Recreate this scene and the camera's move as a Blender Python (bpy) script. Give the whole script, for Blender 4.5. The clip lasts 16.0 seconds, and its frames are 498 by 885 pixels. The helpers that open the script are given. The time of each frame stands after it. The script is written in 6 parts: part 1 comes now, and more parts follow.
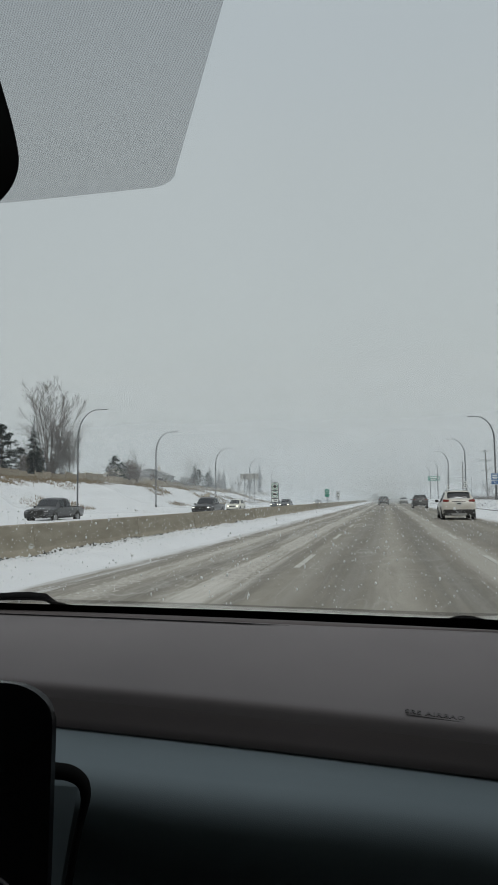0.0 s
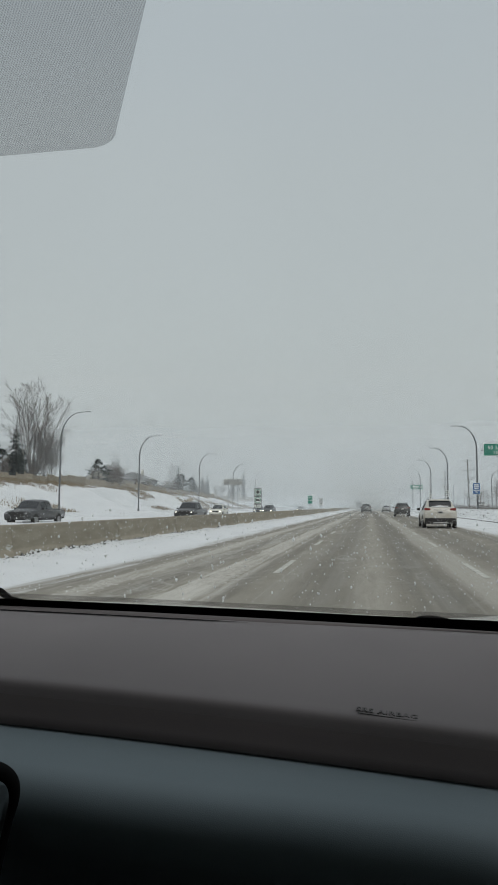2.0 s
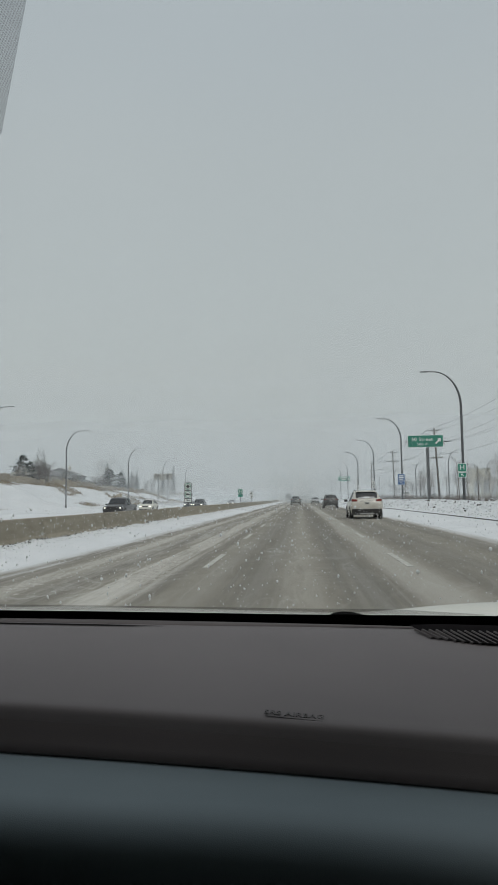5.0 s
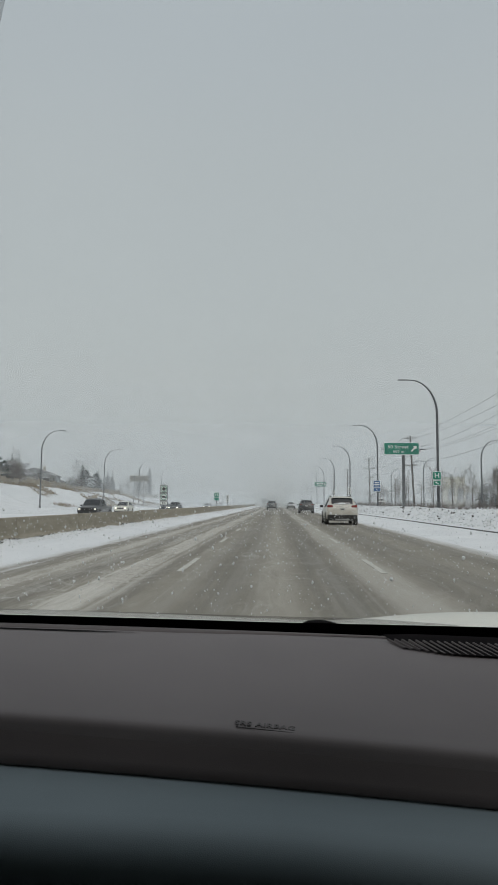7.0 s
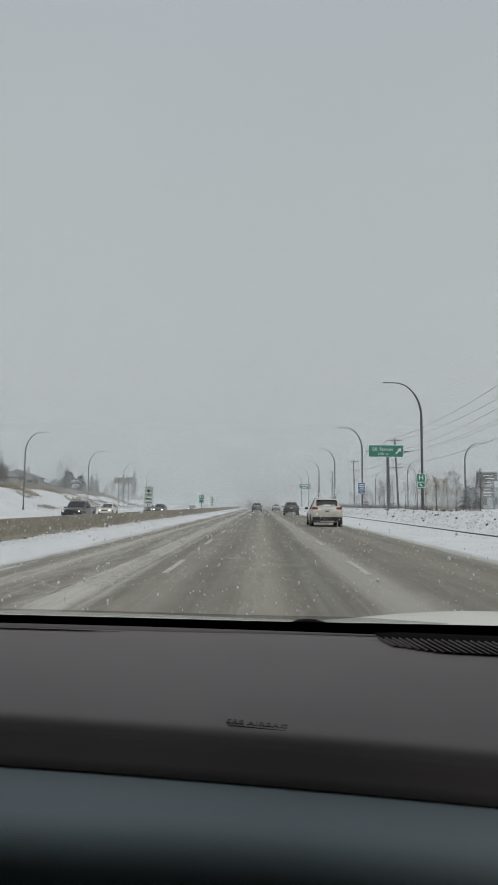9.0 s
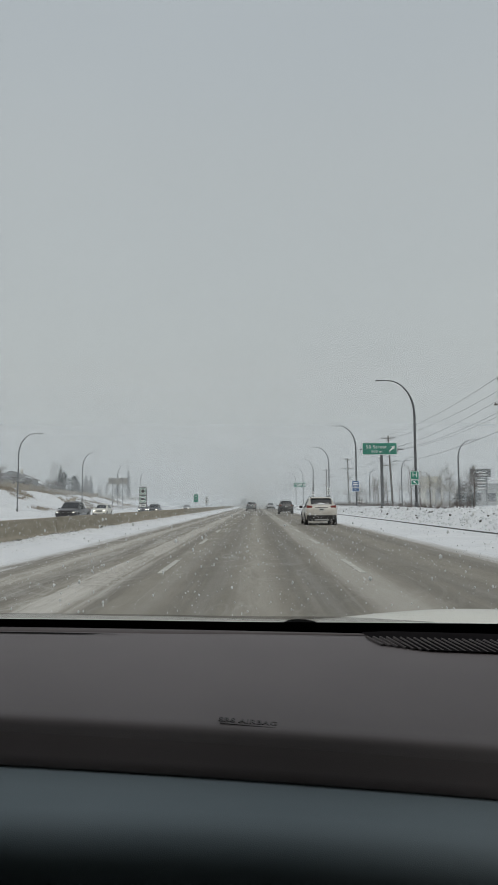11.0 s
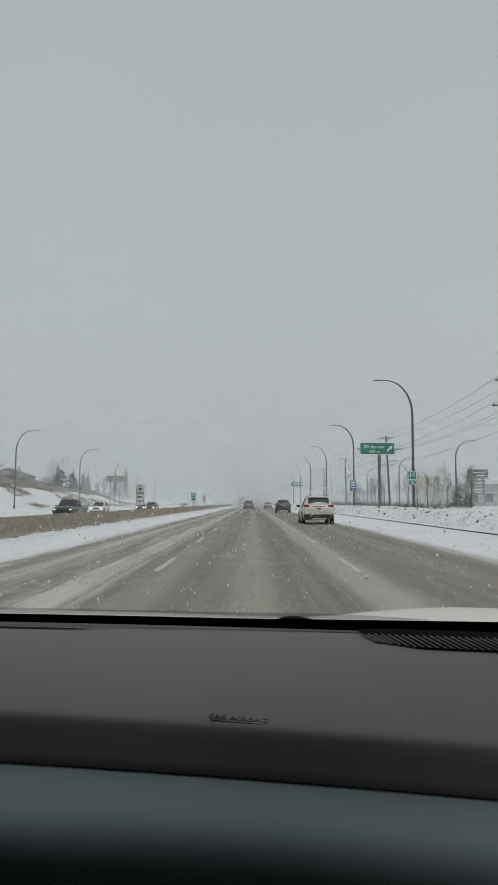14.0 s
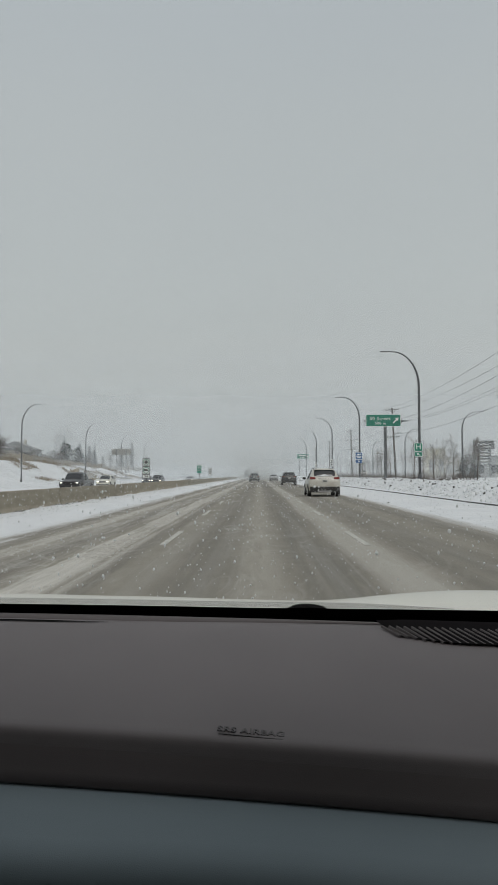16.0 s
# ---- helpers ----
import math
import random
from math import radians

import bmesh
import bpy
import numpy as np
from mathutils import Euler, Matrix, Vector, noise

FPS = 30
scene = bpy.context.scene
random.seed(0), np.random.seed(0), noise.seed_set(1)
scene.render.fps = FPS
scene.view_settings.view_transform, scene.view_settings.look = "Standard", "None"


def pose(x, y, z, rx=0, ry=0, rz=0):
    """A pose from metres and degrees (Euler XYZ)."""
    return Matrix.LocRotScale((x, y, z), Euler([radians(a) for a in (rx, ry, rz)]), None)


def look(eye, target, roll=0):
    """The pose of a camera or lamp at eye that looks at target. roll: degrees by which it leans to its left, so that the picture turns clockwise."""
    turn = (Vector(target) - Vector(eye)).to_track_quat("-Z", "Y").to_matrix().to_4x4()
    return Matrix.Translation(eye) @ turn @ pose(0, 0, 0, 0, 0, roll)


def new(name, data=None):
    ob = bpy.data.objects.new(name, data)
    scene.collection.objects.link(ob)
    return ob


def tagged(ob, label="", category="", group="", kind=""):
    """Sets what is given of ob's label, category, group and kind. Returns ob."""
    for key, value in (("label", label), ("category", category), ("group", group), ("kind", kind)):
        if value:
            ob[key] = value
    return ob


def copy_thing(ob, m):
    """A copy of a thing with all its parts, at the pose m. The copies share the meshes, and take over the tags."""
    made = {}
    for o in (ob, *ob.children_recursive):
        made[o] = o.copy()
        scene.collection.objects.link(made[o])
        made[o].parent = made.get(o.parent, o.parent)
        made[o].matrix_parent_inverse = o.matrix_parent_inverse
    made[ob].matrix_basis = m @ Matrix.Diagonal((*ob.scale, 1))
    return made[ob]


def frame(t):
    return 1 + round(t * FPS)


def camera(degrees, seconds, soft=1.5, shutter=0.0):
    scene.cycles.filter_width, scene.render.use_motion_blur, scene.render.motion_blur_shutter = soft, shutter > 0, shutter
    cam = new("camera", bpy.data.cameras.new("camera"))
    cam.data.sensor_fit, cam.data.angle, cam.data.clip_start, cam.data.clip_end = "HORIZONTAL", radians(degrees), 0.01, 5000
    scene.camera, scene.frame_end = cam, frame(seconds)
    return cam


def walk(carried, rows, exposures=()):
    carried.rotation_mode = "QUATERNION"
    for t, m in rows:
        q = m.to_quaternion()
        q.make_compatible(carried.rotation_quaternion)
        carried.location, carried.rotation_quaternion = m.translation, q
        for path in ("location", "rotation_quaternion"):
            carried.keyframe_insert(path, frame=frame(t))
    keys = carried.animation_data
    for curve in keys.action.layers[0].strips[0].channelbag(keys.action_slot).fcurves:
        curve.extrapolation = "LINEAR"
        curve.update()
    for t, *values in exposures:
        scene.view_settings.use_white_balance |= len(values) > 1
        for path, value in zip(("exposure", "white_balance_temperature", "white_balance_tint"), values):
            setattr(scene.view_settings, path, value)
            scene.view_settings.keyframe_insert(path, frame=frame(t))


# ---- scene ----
cam = camera(40.0, 16.0, soft=1.7)
PATH = [
    (0, (-0.0618, -0.0833, 1.2444), (-0.4543, 1.8707, 1.4115), -0.61),
    (0.5, (-0.0871, -0.0766, 1.2207), (-0.5204, 1.8690, 1.3851), 0.65),
    (1, (-0.0359, -0.0825, 1.2534), (-0.4314, 1.8697, 1.4337), 0.77),
    (1.5, (-0.0268, -0.0442, 1.2226), (-0.3993, 1.9124, 1.4041), 0.64),
    (2, (-0.0233, -0.0294, 1.2170), (-0.3707, 1.9316, 1.4006), 0.35),
    (2.5, (-0.0257, -0.0316, 1.2254), (-0.3450, 1.9347, 1.4032), 0.25),
    (3, (-0.0047, -0.0336, 1.2348), (-0.2708, 1.9407, 1.4117), -0.20),
    (3.5, (-0.0493, -0.0329, 1.2308), (-0.3044, 1.9431, 1.4053), -0.41),
    (4, (-0.0260, -0.0197, 1.2373), (-0.2298, 1.9624, 1.4097), -0.40),
    (4.5, (-0.0205, -0.0206, 1.2295), (-0.2050, 1.9639, 1.3955), -0.96),
    (5, (0.0101, -0.0194, 1.2334), (-0.1351, 1.9685, 1.3981), -0.74),
    (7.5, (0.0106, -0.0027, 1.2386), (-0.0574, 1.9882, 1.4159), 0.18),
    (8, (-0.0040, 0.0028, 1.2260), (-0.0526, 1.9943, 1.4037), -0.10),
    (8.5, (0.0092, -0.0128, 1.2456), (-0.0322, 1.9786, 1.4262), 0.35),
    (9, (0.0000, 0.0000, 1.2300), (-0.0355, 1.9914, 1.4122), 0.41),
    (9.5, (0.0202, 0.0001, 1.2373), (-0.0095, 1.9914, 1.4213), 0.10),
    (10, (-0.0001, -0.0337, 1.2460), (-0.0239, 1.9578, 1.4285), 0.01),
    (12.5, (0.0245, -0.0415, 1.2318), (0.0114, 1.9506, 1.4095), -0.50),
    (13, (0.0036, -0.0298, 1.2379), (-0.0138, 1.9620, 1.4171), 0.13),
    (13.5, (0.0131, -0.0278, 1.2303), (-0.0009, 1.9642, 1.4079), -0.14),
    (14, (0.0147, -0.0209, 1.2328), (0.0032, 1.9714, 1.4087), 0.22),
    (14.5, (-0.0177, 0.0437, 1.1948), (-0.0220, 2.0389, 1.3331), -0.20),
    (15, (0.0038, 0.0827, 1.2464), (0.0077, 2.0792, 1.3650), 0.11),
    (15.5, (-0.0224, 0.1066, 1.2499), (-0.0493, 2.1037, 1.3536), 0.17),
    (16, (0.0064, 0.1025, 1.2497), (-0.0212, 2.1000, 1.3454), -0.06),
]
walk(cam, [(t, look(eye, target, roll)) for t, eye, target, roll in PATH],
     [(0.0, 0.07, 6500, 10), (2.0, 0.06, 6500, 10), (5.0, 0.02, 6500, 10), (9.0, 0.02, 6560, 12), (14.3, 0.02, 6560, 12), (14.6, 0.06, 6580, 12), (15.0, 0.21, 6640, 12), (15.5, 0.18, 6640, 12), (16.0, 0.04, 6620, 12)])

# ---------------------------------------------------------------- sky and sun: overcast snowfall
SUN_EL, SUN_AZ = radians(55), radians(165)
world = bpy.data.worlds.new("overcast_sky")
scene.world = world
world.use_nodes = True
wn, wl = world.node_tree.nodes, world.node_tree.links
wn.clear()
w_out, w_bg = wn.new("ShaderNodeOutputWorld"), wn.new("ShaderNodeBackground")
w_sky = wn.new("ShaderNodeTexSky")
w_sky.sky_type, w_sky.sun_disc = "NISHITA", False
w_sky.sun_elevation, w_sky.sun_rotation, w_sky.air_density, w_sky.dust_density = SUN_EL, SUN_AZ, 2.0, 6.0
w_dim = wn.new("ShaderNodeMix")
w_dim.data_type, w_dim.blend_type = "RGBA", "MULTIPLY"
w_dim.inputs["Factor"].default_value = 1.0
w_dim.inputs["B"].default_value = (0.012, 0.012, 0.012, 1)
w_co, w_sep, w_ramp = wn.new("ShaderNodeTexCoord"), wn.new("ShaderNodeSeparateXYZ"), wn.new("ShaderNodeValToRGB")
w_ramp.color_ramp.interpolation = "EASE"
stops = [(0.0, (0.405, 0.425, 0.422)), (0.10, (0.428, 0.458, 0.463)), (0.42, (0.420, 0.454, 0.462)),
         (0.62, (0.405, 0.445, 0.464)), (1.0, (0.66, 0.69, 0.71))]
ramp = w_ramp.color_ramp.elements
while len(ramp) < len(stops):
    ramp.new(0.5)
for el, (p, c) in zip(ramp, stops):
    el.position, el.color = p, (*c, 1)
w_cloud = wn.new("ShaderNodeTexNoise")
w_cloud.inputs["Scale"].default_value, w_cloud.inputs["Detail"].default_value = 2.2, 3.0
w_soft = wn.new("ShaderNodeMapRange")
w_soft.inputs["To Min"].default_value, w_soft.inputs["To Max"].default_value = 0.96, 1.04
w_mul = wn.new("ShaderNodeMix")
w_mul.data_type, w_mul.blend_type = "RGBA", "MULTIPLY"
w_mul.inputs["Factor"].default_value = 1.0
w_add = wn.new("ShaderNodeMix")
w_add.data_type, w_add.blend_type = "RGBA", "ADD"
w_add.inputs["Factor"].default_value = 1.0
wl.new(w_co.outputs["Generated"], w_sep.inputs[0])
wl.new(w_sep.outputs["Z"], w_ramp.inputs["Fac"])
wl.new(w_co.outputs["Generated"], w_cloud.inputs["Vector"])
wl.new(w_cloud.outputs["Fac"], w_soft.inputs["Value"])
wl.new(w_ramp.outputs["Color"], w_mul.inputs["A"])
wl.new(w_soft.outputs["Result"], w_mul.inputs["B"])
wl.new(w_sky.outputs["Color"], w_dim.inputs["A"])
wl.new(w_mul.outputs["Result"], w_add.inputs["A"])
wl.new(w_dim.outputs["Result"], w_add.inputs["B"])
wl.new(w_add.outputs["Result"], w_bg.inputs["Color"])
w_bg.inputs["Strength"].default_value = 1.0
wl.new(w_bg.outputs["Background"], w_out.inputs["Surface"])

sun_data = bpy.data.lights.new("sun", "SUN")
sun_data.energy, sun_data.angle, sun_data.color = 0.5, radians(25), (1.0, 0.98, 0.95)
sun = new("sun", sun_data)
sun.rotation_euler = (radians(90) - SUN_EL, 0, math.pi - SUN_AZ)
scene.view_settings.exposure = 0.0

# ---------------------------------------------------------------- materials


def material(name):
    m = bpy.data.materials.new(name)
    m.use_nodes = True
    return m, m.node_tree.nodes, m.node_tree.links, m.node_tree.nodes["Principled BSDF"]


def ramp_node(n, stops):
    r = n.new("ShaderNodeValToRGB")
    while len(r.color_ramp.elements) < len(stops):
        r.color_ramp.elements.new(0.5)
    for e, (p, c) in zip(r.color_ramp.elements, stops):
        e.position, e.color = p, (*c, 1)
    return r


def surface(name, a, b, rough=0.6, metal=0.0, shine=0.5, scale=8.0, bump=0.0, bump_scale=60.0, stretch=(1, 1, 1), random_tint=0.0, coat=0.0,
            spots=None, spot_scale=3.0, spot_from=0.55, spot_to=0.7):
    """Two mixed tones by a noise, an optional layer of spots (dirt, snow), a fine bump, and a tint that varies from thing to thing."""
    m, n, l, p = material(name)
    co, mp = n.new("ShaderNodeTexCoord"), n.new("ShaderNodeMapping")
    mp.inputs["Scale"].default_value = stretch
    l.new(co.outputs["Object"], mp.inputs["Vector"])
    t = n.new("ShaderNodeTexNoise")
    t.inputs["Scale"].default_value, t.inputs["Detail"].default_value = scale, 6.0
    l.new(mp.outputs["Vector"], t.inputs["Vector"])
    r = ramp_node(n, [(0.3, a), (0.7, b)])
    l.new(t.outputs["Fac"], r.inputs["Fac"])
    out = r.outputs["Color"]
    if spots:
        t2 = n.new("ShaderNodeTexNoise")
        t2.inputs["Scale"].default_value, t2.inputs["Detail"].default_value = spot_scale, 5.0
        l.new(mp.outputs["Vector"], t2.inputs["Vector"])
        f = n.new("ShaderNodeMapRange")
        f.inputs["From Min"].default_value, f.inputs["From Max"].default_value = spot_from, spot_to
        l.new(t2.outputs["Fac"], f.inputs["Value"])
        mx = n.new("ShaderNodeMix")
        mx.data_type = "RGBA"
        mx.inputs["B"].default_value = (*spots, 1)
        l.new(f.outputs["Result"], mx.inputs["Factor"])
        l.new(out, mx.inputs["A"])
        out = mx.outputs["Result"]
    if random_tint:
        oi, hs, mr = n.new("ShaderNodeObjectInfo"), n.new("ShaderNodeHueSaturation"), n.new("ShaderNodeMapRange")
        mr.inputs["To Min"].default_value, mr.inputs["To Max"].default_value = 1 - random_tint, 1 + random_tint
        l.new(oi.outputs["Random"], mr.inputs["Value"])
        l.new(mr.outputs["Result"], hs.inputs["Value"])
        l.new(out, hs.inputs["Color"])
        out = hs.outputs["Color"]
    l.new(out, p.inputs["Base Color"])
    p.inputs["Roughness"].default_value, p.inputs["Metallic"].default_value = rough, metal
    p.inputs["Coat Weight"].default_value, p.inputs["Specular IOR Level"].default_value = coat, shine
    if bump:
        b2, bn = n.new("ShaderNodeTexNoise"), n.new("ShaderNodeBump")
        b2.inputs["Scale"].default_value, b2.inputs["Detail"].default_value = bump_scale, 4.0
        l.new(mp.outputs["Vector"], b2.inputs["Vector"])
        bn.inputs["Strength"].default_value, bn.inputs["Distance"].default_value = bump, 1.0 / bump_scale
        l.new(b2.outputs["Fac"], bn.inputs["Height"])
        l.new(bn.outputs["Normal"], p.inputs["Normal"])
    return m


def asphalt():
    """Salted winter asphalt: darker wheel tracks, drifting snow dust in long streaks, patches and fine grain."""
    m, n, l, p = material("salted_asphalt")
    co = n.new("ShaderNodeTexCoord")
    sep = n.new("ShaderNodeSeparateXYZ")
    l.new(co.outputs["Object"], sep.inputs[0])

    def tex(scale, stretch, detail=6.0, rough=0.6, distort=0.0):
        mp, t = n.new("ShaderNodeMapping"), n.new("ShaderNodeTexNoise")
        mp.inputs["Scale"].default_value = stretch
        t.inputs["Scale"].default_value, t.inputs["Detail"].default_value = scale, detail
        t.inputs["Roughness"].default_value, t.inputs["Distortion"].default_value = rough, distort
        l.new(co.outputs["Object"], mp.inputs["Vector"])
        l.new(mp.outputs["Vector"], t.inputs["Vector"])
        return t.outputs["Fac"]

    def rng(v, a, b, c=0.0, d=1.0):
        r = n.new("ShaderNodeMapRange")
        r.inputs["From Min"].default_value, r.inputs["From Max"].default_value = a, b
        r.inputs["To Min"].default_value, r.inputs["To Max"].default_value = c, d
        l.new(v, r.inputs["Value"])
        return r.outputs["Result"]

    def op(kind, a, b):
        q = n.new("ShaderNodeMath")
        q.operation = kind
        for i, v in enumerate((a, b)):
            if isinstance(v, (int, float)):
                q.inputs[i].default_value = v
            else:
                l.new(v, q.inputs[i])
        return q.outputs[0]

    def mix(f, a, b):
        x = n.new("ShaderNodeMix")
        x.data_type = "RGBA"
        l.new(f, x.inputs["Factor"])
        for key, v in (("A", a), ("B", b)):
            if isinstance(v, tuple):
                x.inputs[key].default_value = (*v, 1)
            else:
                l.new(v, x.inputs[key])
        return x.outputs["Result"]

    base = mix(rng(tex(1.6, (1, 0.22, 1), 9.0, 0.7), 0.38, 0.62), (0.215, 0.197, 0.160), (0.285, 0.264, 0.220))
    wob = op("MULTIPLY", op("SUBTRACT", tex(0.06, (1, 1, 1), 2.0), 0.5), 0.5)
    x = op("ADD", sep.outputs["X"], wob)
    streak = tex(0.8, (1.5, 0.06, 1), 8.0, 0.68, 1.6)
    fine = tex(3.0, (1.6, 0.16, 1), 8.0, 0.72, 1.4)
    hair = tex(7.0, (1.4, 0.022, 1), 5.0, 0.6, 0.4)
    both = op("ADD", op("MULTIPLY", streak, 0.6), op("MULTIPLY", fine, 0.4))

    def band(at, core, rim, ragged=0.25):
        shifted = op("ADD", x, op("MULTIPLY", op("SUBTRACT", both, 0.5), ragged * 2.4))
        return op("SUBTRACT", 1.0, rng(op("ABSOLUTE", op("SUBTRACT", shifted, at), 0.0), core, rim))

    # tyre tracks: two darker, wetter bands in each of the three lanes
    tracks = None
    for at, core, rim, most in ((-0.82, 0.22, 0.62, 0.85), (0.86, 0.25, 0.62, 1.0), (2.62, 0.10, 0.42, 0.75), (3.15, 0.15, 0.55, 0.8), (4.55, 0.12, 0.55, 0.95), (-2.02, 0.08, 0.22, 0.8), (-3.42, 0.14, 0.42, 0.9), (-4.75, 0.08, 0.34, 0.75)):
        one = op("MULTIPLY", band(at, core, rim), most)
        tracks = one if tracks is None else op("MAXIMUM", tracks, one)
    tracks = op("MULTIPLY", tracks, rng(hair, 0.36, 0.62, 0.45, 1.0))
    base = mix(op("MULTIPLY", tracks, 0.88), base, (0.112, 0.099, 0.076))
    # pale salt in thin long streaks
    base = mix(rng(tex(1.1, (1.6, 0.015, 1), 3.0), 0.50, 0.66, 0.0, 0.30), base, (0.35, 0.335, 0.30))
    base = mix(rng(hair, 0.58, 0.72, 0.0, 0.22), base, (0.40, 0.385, 0.35))
    # pale strip in the middle of the lane and a wide one beside the right lane line, with ragged edges
    base = mix(op("MULTIPLY", band(0.02, 0.08, 0.34), rng(fine, 0.35, 0.6, 0.15, 0.75)), base, (0.345, 0.325, 0.28))
    base = mix(op("MULTIPLY", band(1.78, 0.26, 0.44, 0.18), rng(tex(1.5, (1.2, 0.05, 1), 5.0), 0.3, 0.6, 0.45, 0.95)), base, (0.38, 0.362, 0.32))
    # blown snow, thick over the left lane and along the right edge
    lane = rng(x, -1.9, -2.8)
    edge = rng(x, 4.9, 5.8)
    left = op("MULTIPLY", rng(both, 0.47, 0.58), op("MULTIPLY", lane, 0.42))

    # ridges of slush between the wheel tracks
    def ridge_at(at, core, rim, most):
        return op("MULTIPLY", band(at, core, rim, 0.29), rng(both, 0.42, 0.52, 0.2 * most, most))

    ridge = op("MAXIMUM", ridge_at(-2.62, 0.22, 0.31, 0.98), ridge_at(-4.12, 0.14, 0.28, 0.75))
    ridge = op("MAXIMUM", ridge, ridge_at(-2.2, 0.02, 0.10, 0.5))
    right = op("MULTIPLY", edge, rng(both, 0.38, 0.58))
    snow = op("MAXIMUM", op("MAXIMUM", left, ridge), right)
    base = mix(op("MULTIPLY", snow, rng(hair, 0.35, 0.6, 0.72, 1.0)), base, (0.55, 0.53, 0.48))
    # wisps of fine snow blown across the lanes
    swirl = tex(0.9, (1.0, 0.28, 1), 5.0, 0.55, 1.5)
    wisp = op("SUBTRACT", 1.0, rng(op("ABSOLUTE", op("SUBTRACT", swirl, 0.5), 0.0), 0.0, 0.030))
    where = op("MULTIPLY", rng(tex(0.22, (1, 0.5, 1), 3.0), 0.45, 0.62), rng(x, -3.5, 1.0, 0.76, 0.16))
    base = mix(op("MULTIPLY", wisp, where), base, (0.56, 0.55, 0.52))
    # soft verges of packed snow at both edges of the road
    rag = op("MULTIPLY", op("SUBTRACT", both, 0.5), 1.5)
    verge = op("MAXIMUM", rng(op("ADD", x, rag), 5.0, 5.6), rng(op("SUBTRACT", x, op("MULTIPLY", rag, 1.4)), -4.85, -5.35))
    base = mix(verge, base, (0.70, 0.715, 0.725))
    grain = tex(90.0, (1, 1, 1), 3.0)
    base = mix(rng(grain, 0.45, 0.8, 0.0, 0.18), base, (0.42, 0.41, 0.38))
    l.new(base, p.inputs["Base Color"])
    l.new(rng(tracks, 0.0, 1.0, 0.85, 0.62), p.inputs["Roughness"])
    bn = n.new("ShaderNodeBump")
    bn.inputs["Strength"].default_value, bn.inputs["Distance"].default_value = 0.35, 0.01
    l.new(op("ADD", grain, op("MULTIPLY", snow, 2.0)), bn.inputs["Height"])
    l.new(bn.outputs["Normal"], p.inputs["Normal"])
    return m


def snow_material(name="snow", a=(0.68, 0.70, 0.715), b=(0.775, 0.79, 0.80), dirt=(0.62, 0.62, 0.60), amount=0.62):
    m, n, l, p = material(name)
    co = n.new("ShaderNodeTexCoord")
    big, small, drift = (n.new("ShaderNodeTexNoise") for _ in range(3))
    mp = n.new("ShaderNodeMapping")
    mp.inputs["Scale"].default_value = (1.0, 0.3, 1.0)
    l.new(co.outputs["Object"], mp.inputs["Vector"])
    for t, s, d in ((big, 0.5, 5.0), (small, 14.0, 5.0), (drift, 1.7, 7.0)):
        t.inputs["Scale"].default_value, t.inputs["Detail"].default_value = s, d
        l.new(mp.outputs["Vector"] if t is drift else co.outputs["Object"], t.inputs["Vector"])
    r = ramp_node(n, [(0.3, a), (0.7, b)])
    l.new(big.outputs["Fac"], r.inputs["Fac"])
    f = n.new("ShaderNodeMapRange")
    f.inputs["From Min"].default_value, f.inputs["From Max"].default_value = amount, amount + 0.12
    f.inputs["To Max"].default_value = 0.55
    l.new(drift.outputs["Fac"], f.inputs["Value"])
    mx = n.new("ShaderNodeMix")
    mx.data_type = "RGBA"
    mx.inputs["B"].default_value = (*dirt, 1)
    l.new(f.outputs["Result"], mx.inputs["Factor"])
    l.new(r.outputs["Color"], mx.inputs["A"])
    l.new(mx.outputs["Result"], p.inputs["Base Color"])
    p.inputs["Roughness"].default_value = 0.8
    p.inputs["Specular IOR Level"].default_value = 0.25
    bn, ad = n.new("ShaderNodeBump"), n.new("ShaderNodeMath")
    ad.operation = "ADD"
    l.new(small.outputs["Fac"], ad.inputs[0])
    l.new(drift.outputs["Fac"], ad.inputs[1])
    bn.inputs["Strength"].default_value, bn.inputs["Distance"].default_value = 0.5, 0.06
    l.new(ad.outputs[0], bn.inputs["Height"])
    l.new(bn.outputs["Normal"], p.inputs["Normal"])
    return m


def glass_pane(name, tint=(0.93, 0.96, 0.96)):
    """Thin clear pane: mostly see-through, a little mirror gloss."""
    m, n, l, p = material(name)
    n.remove(p)
    out = n["Material Output"]
    tr, gl, mx = n.new("ShaderNodeBsdfTransparent"), n.new("ShaderNodeBsdfGlossy"), n.new("ShaderNodeMixShader")
    tr.inputs["Color"].default_value = (*tint, 1)
    gl.inputs["Roughness"].default_value = 0.03
    mx.inputs[0].default_value = 0.02
    l.new(tr.outputs[0], mx.inputs[1])
    l.new(gl.outputs[0], mx.inputs[2])
    l.new(mx.outputs[0], out.inputs["Surface"])
    return m


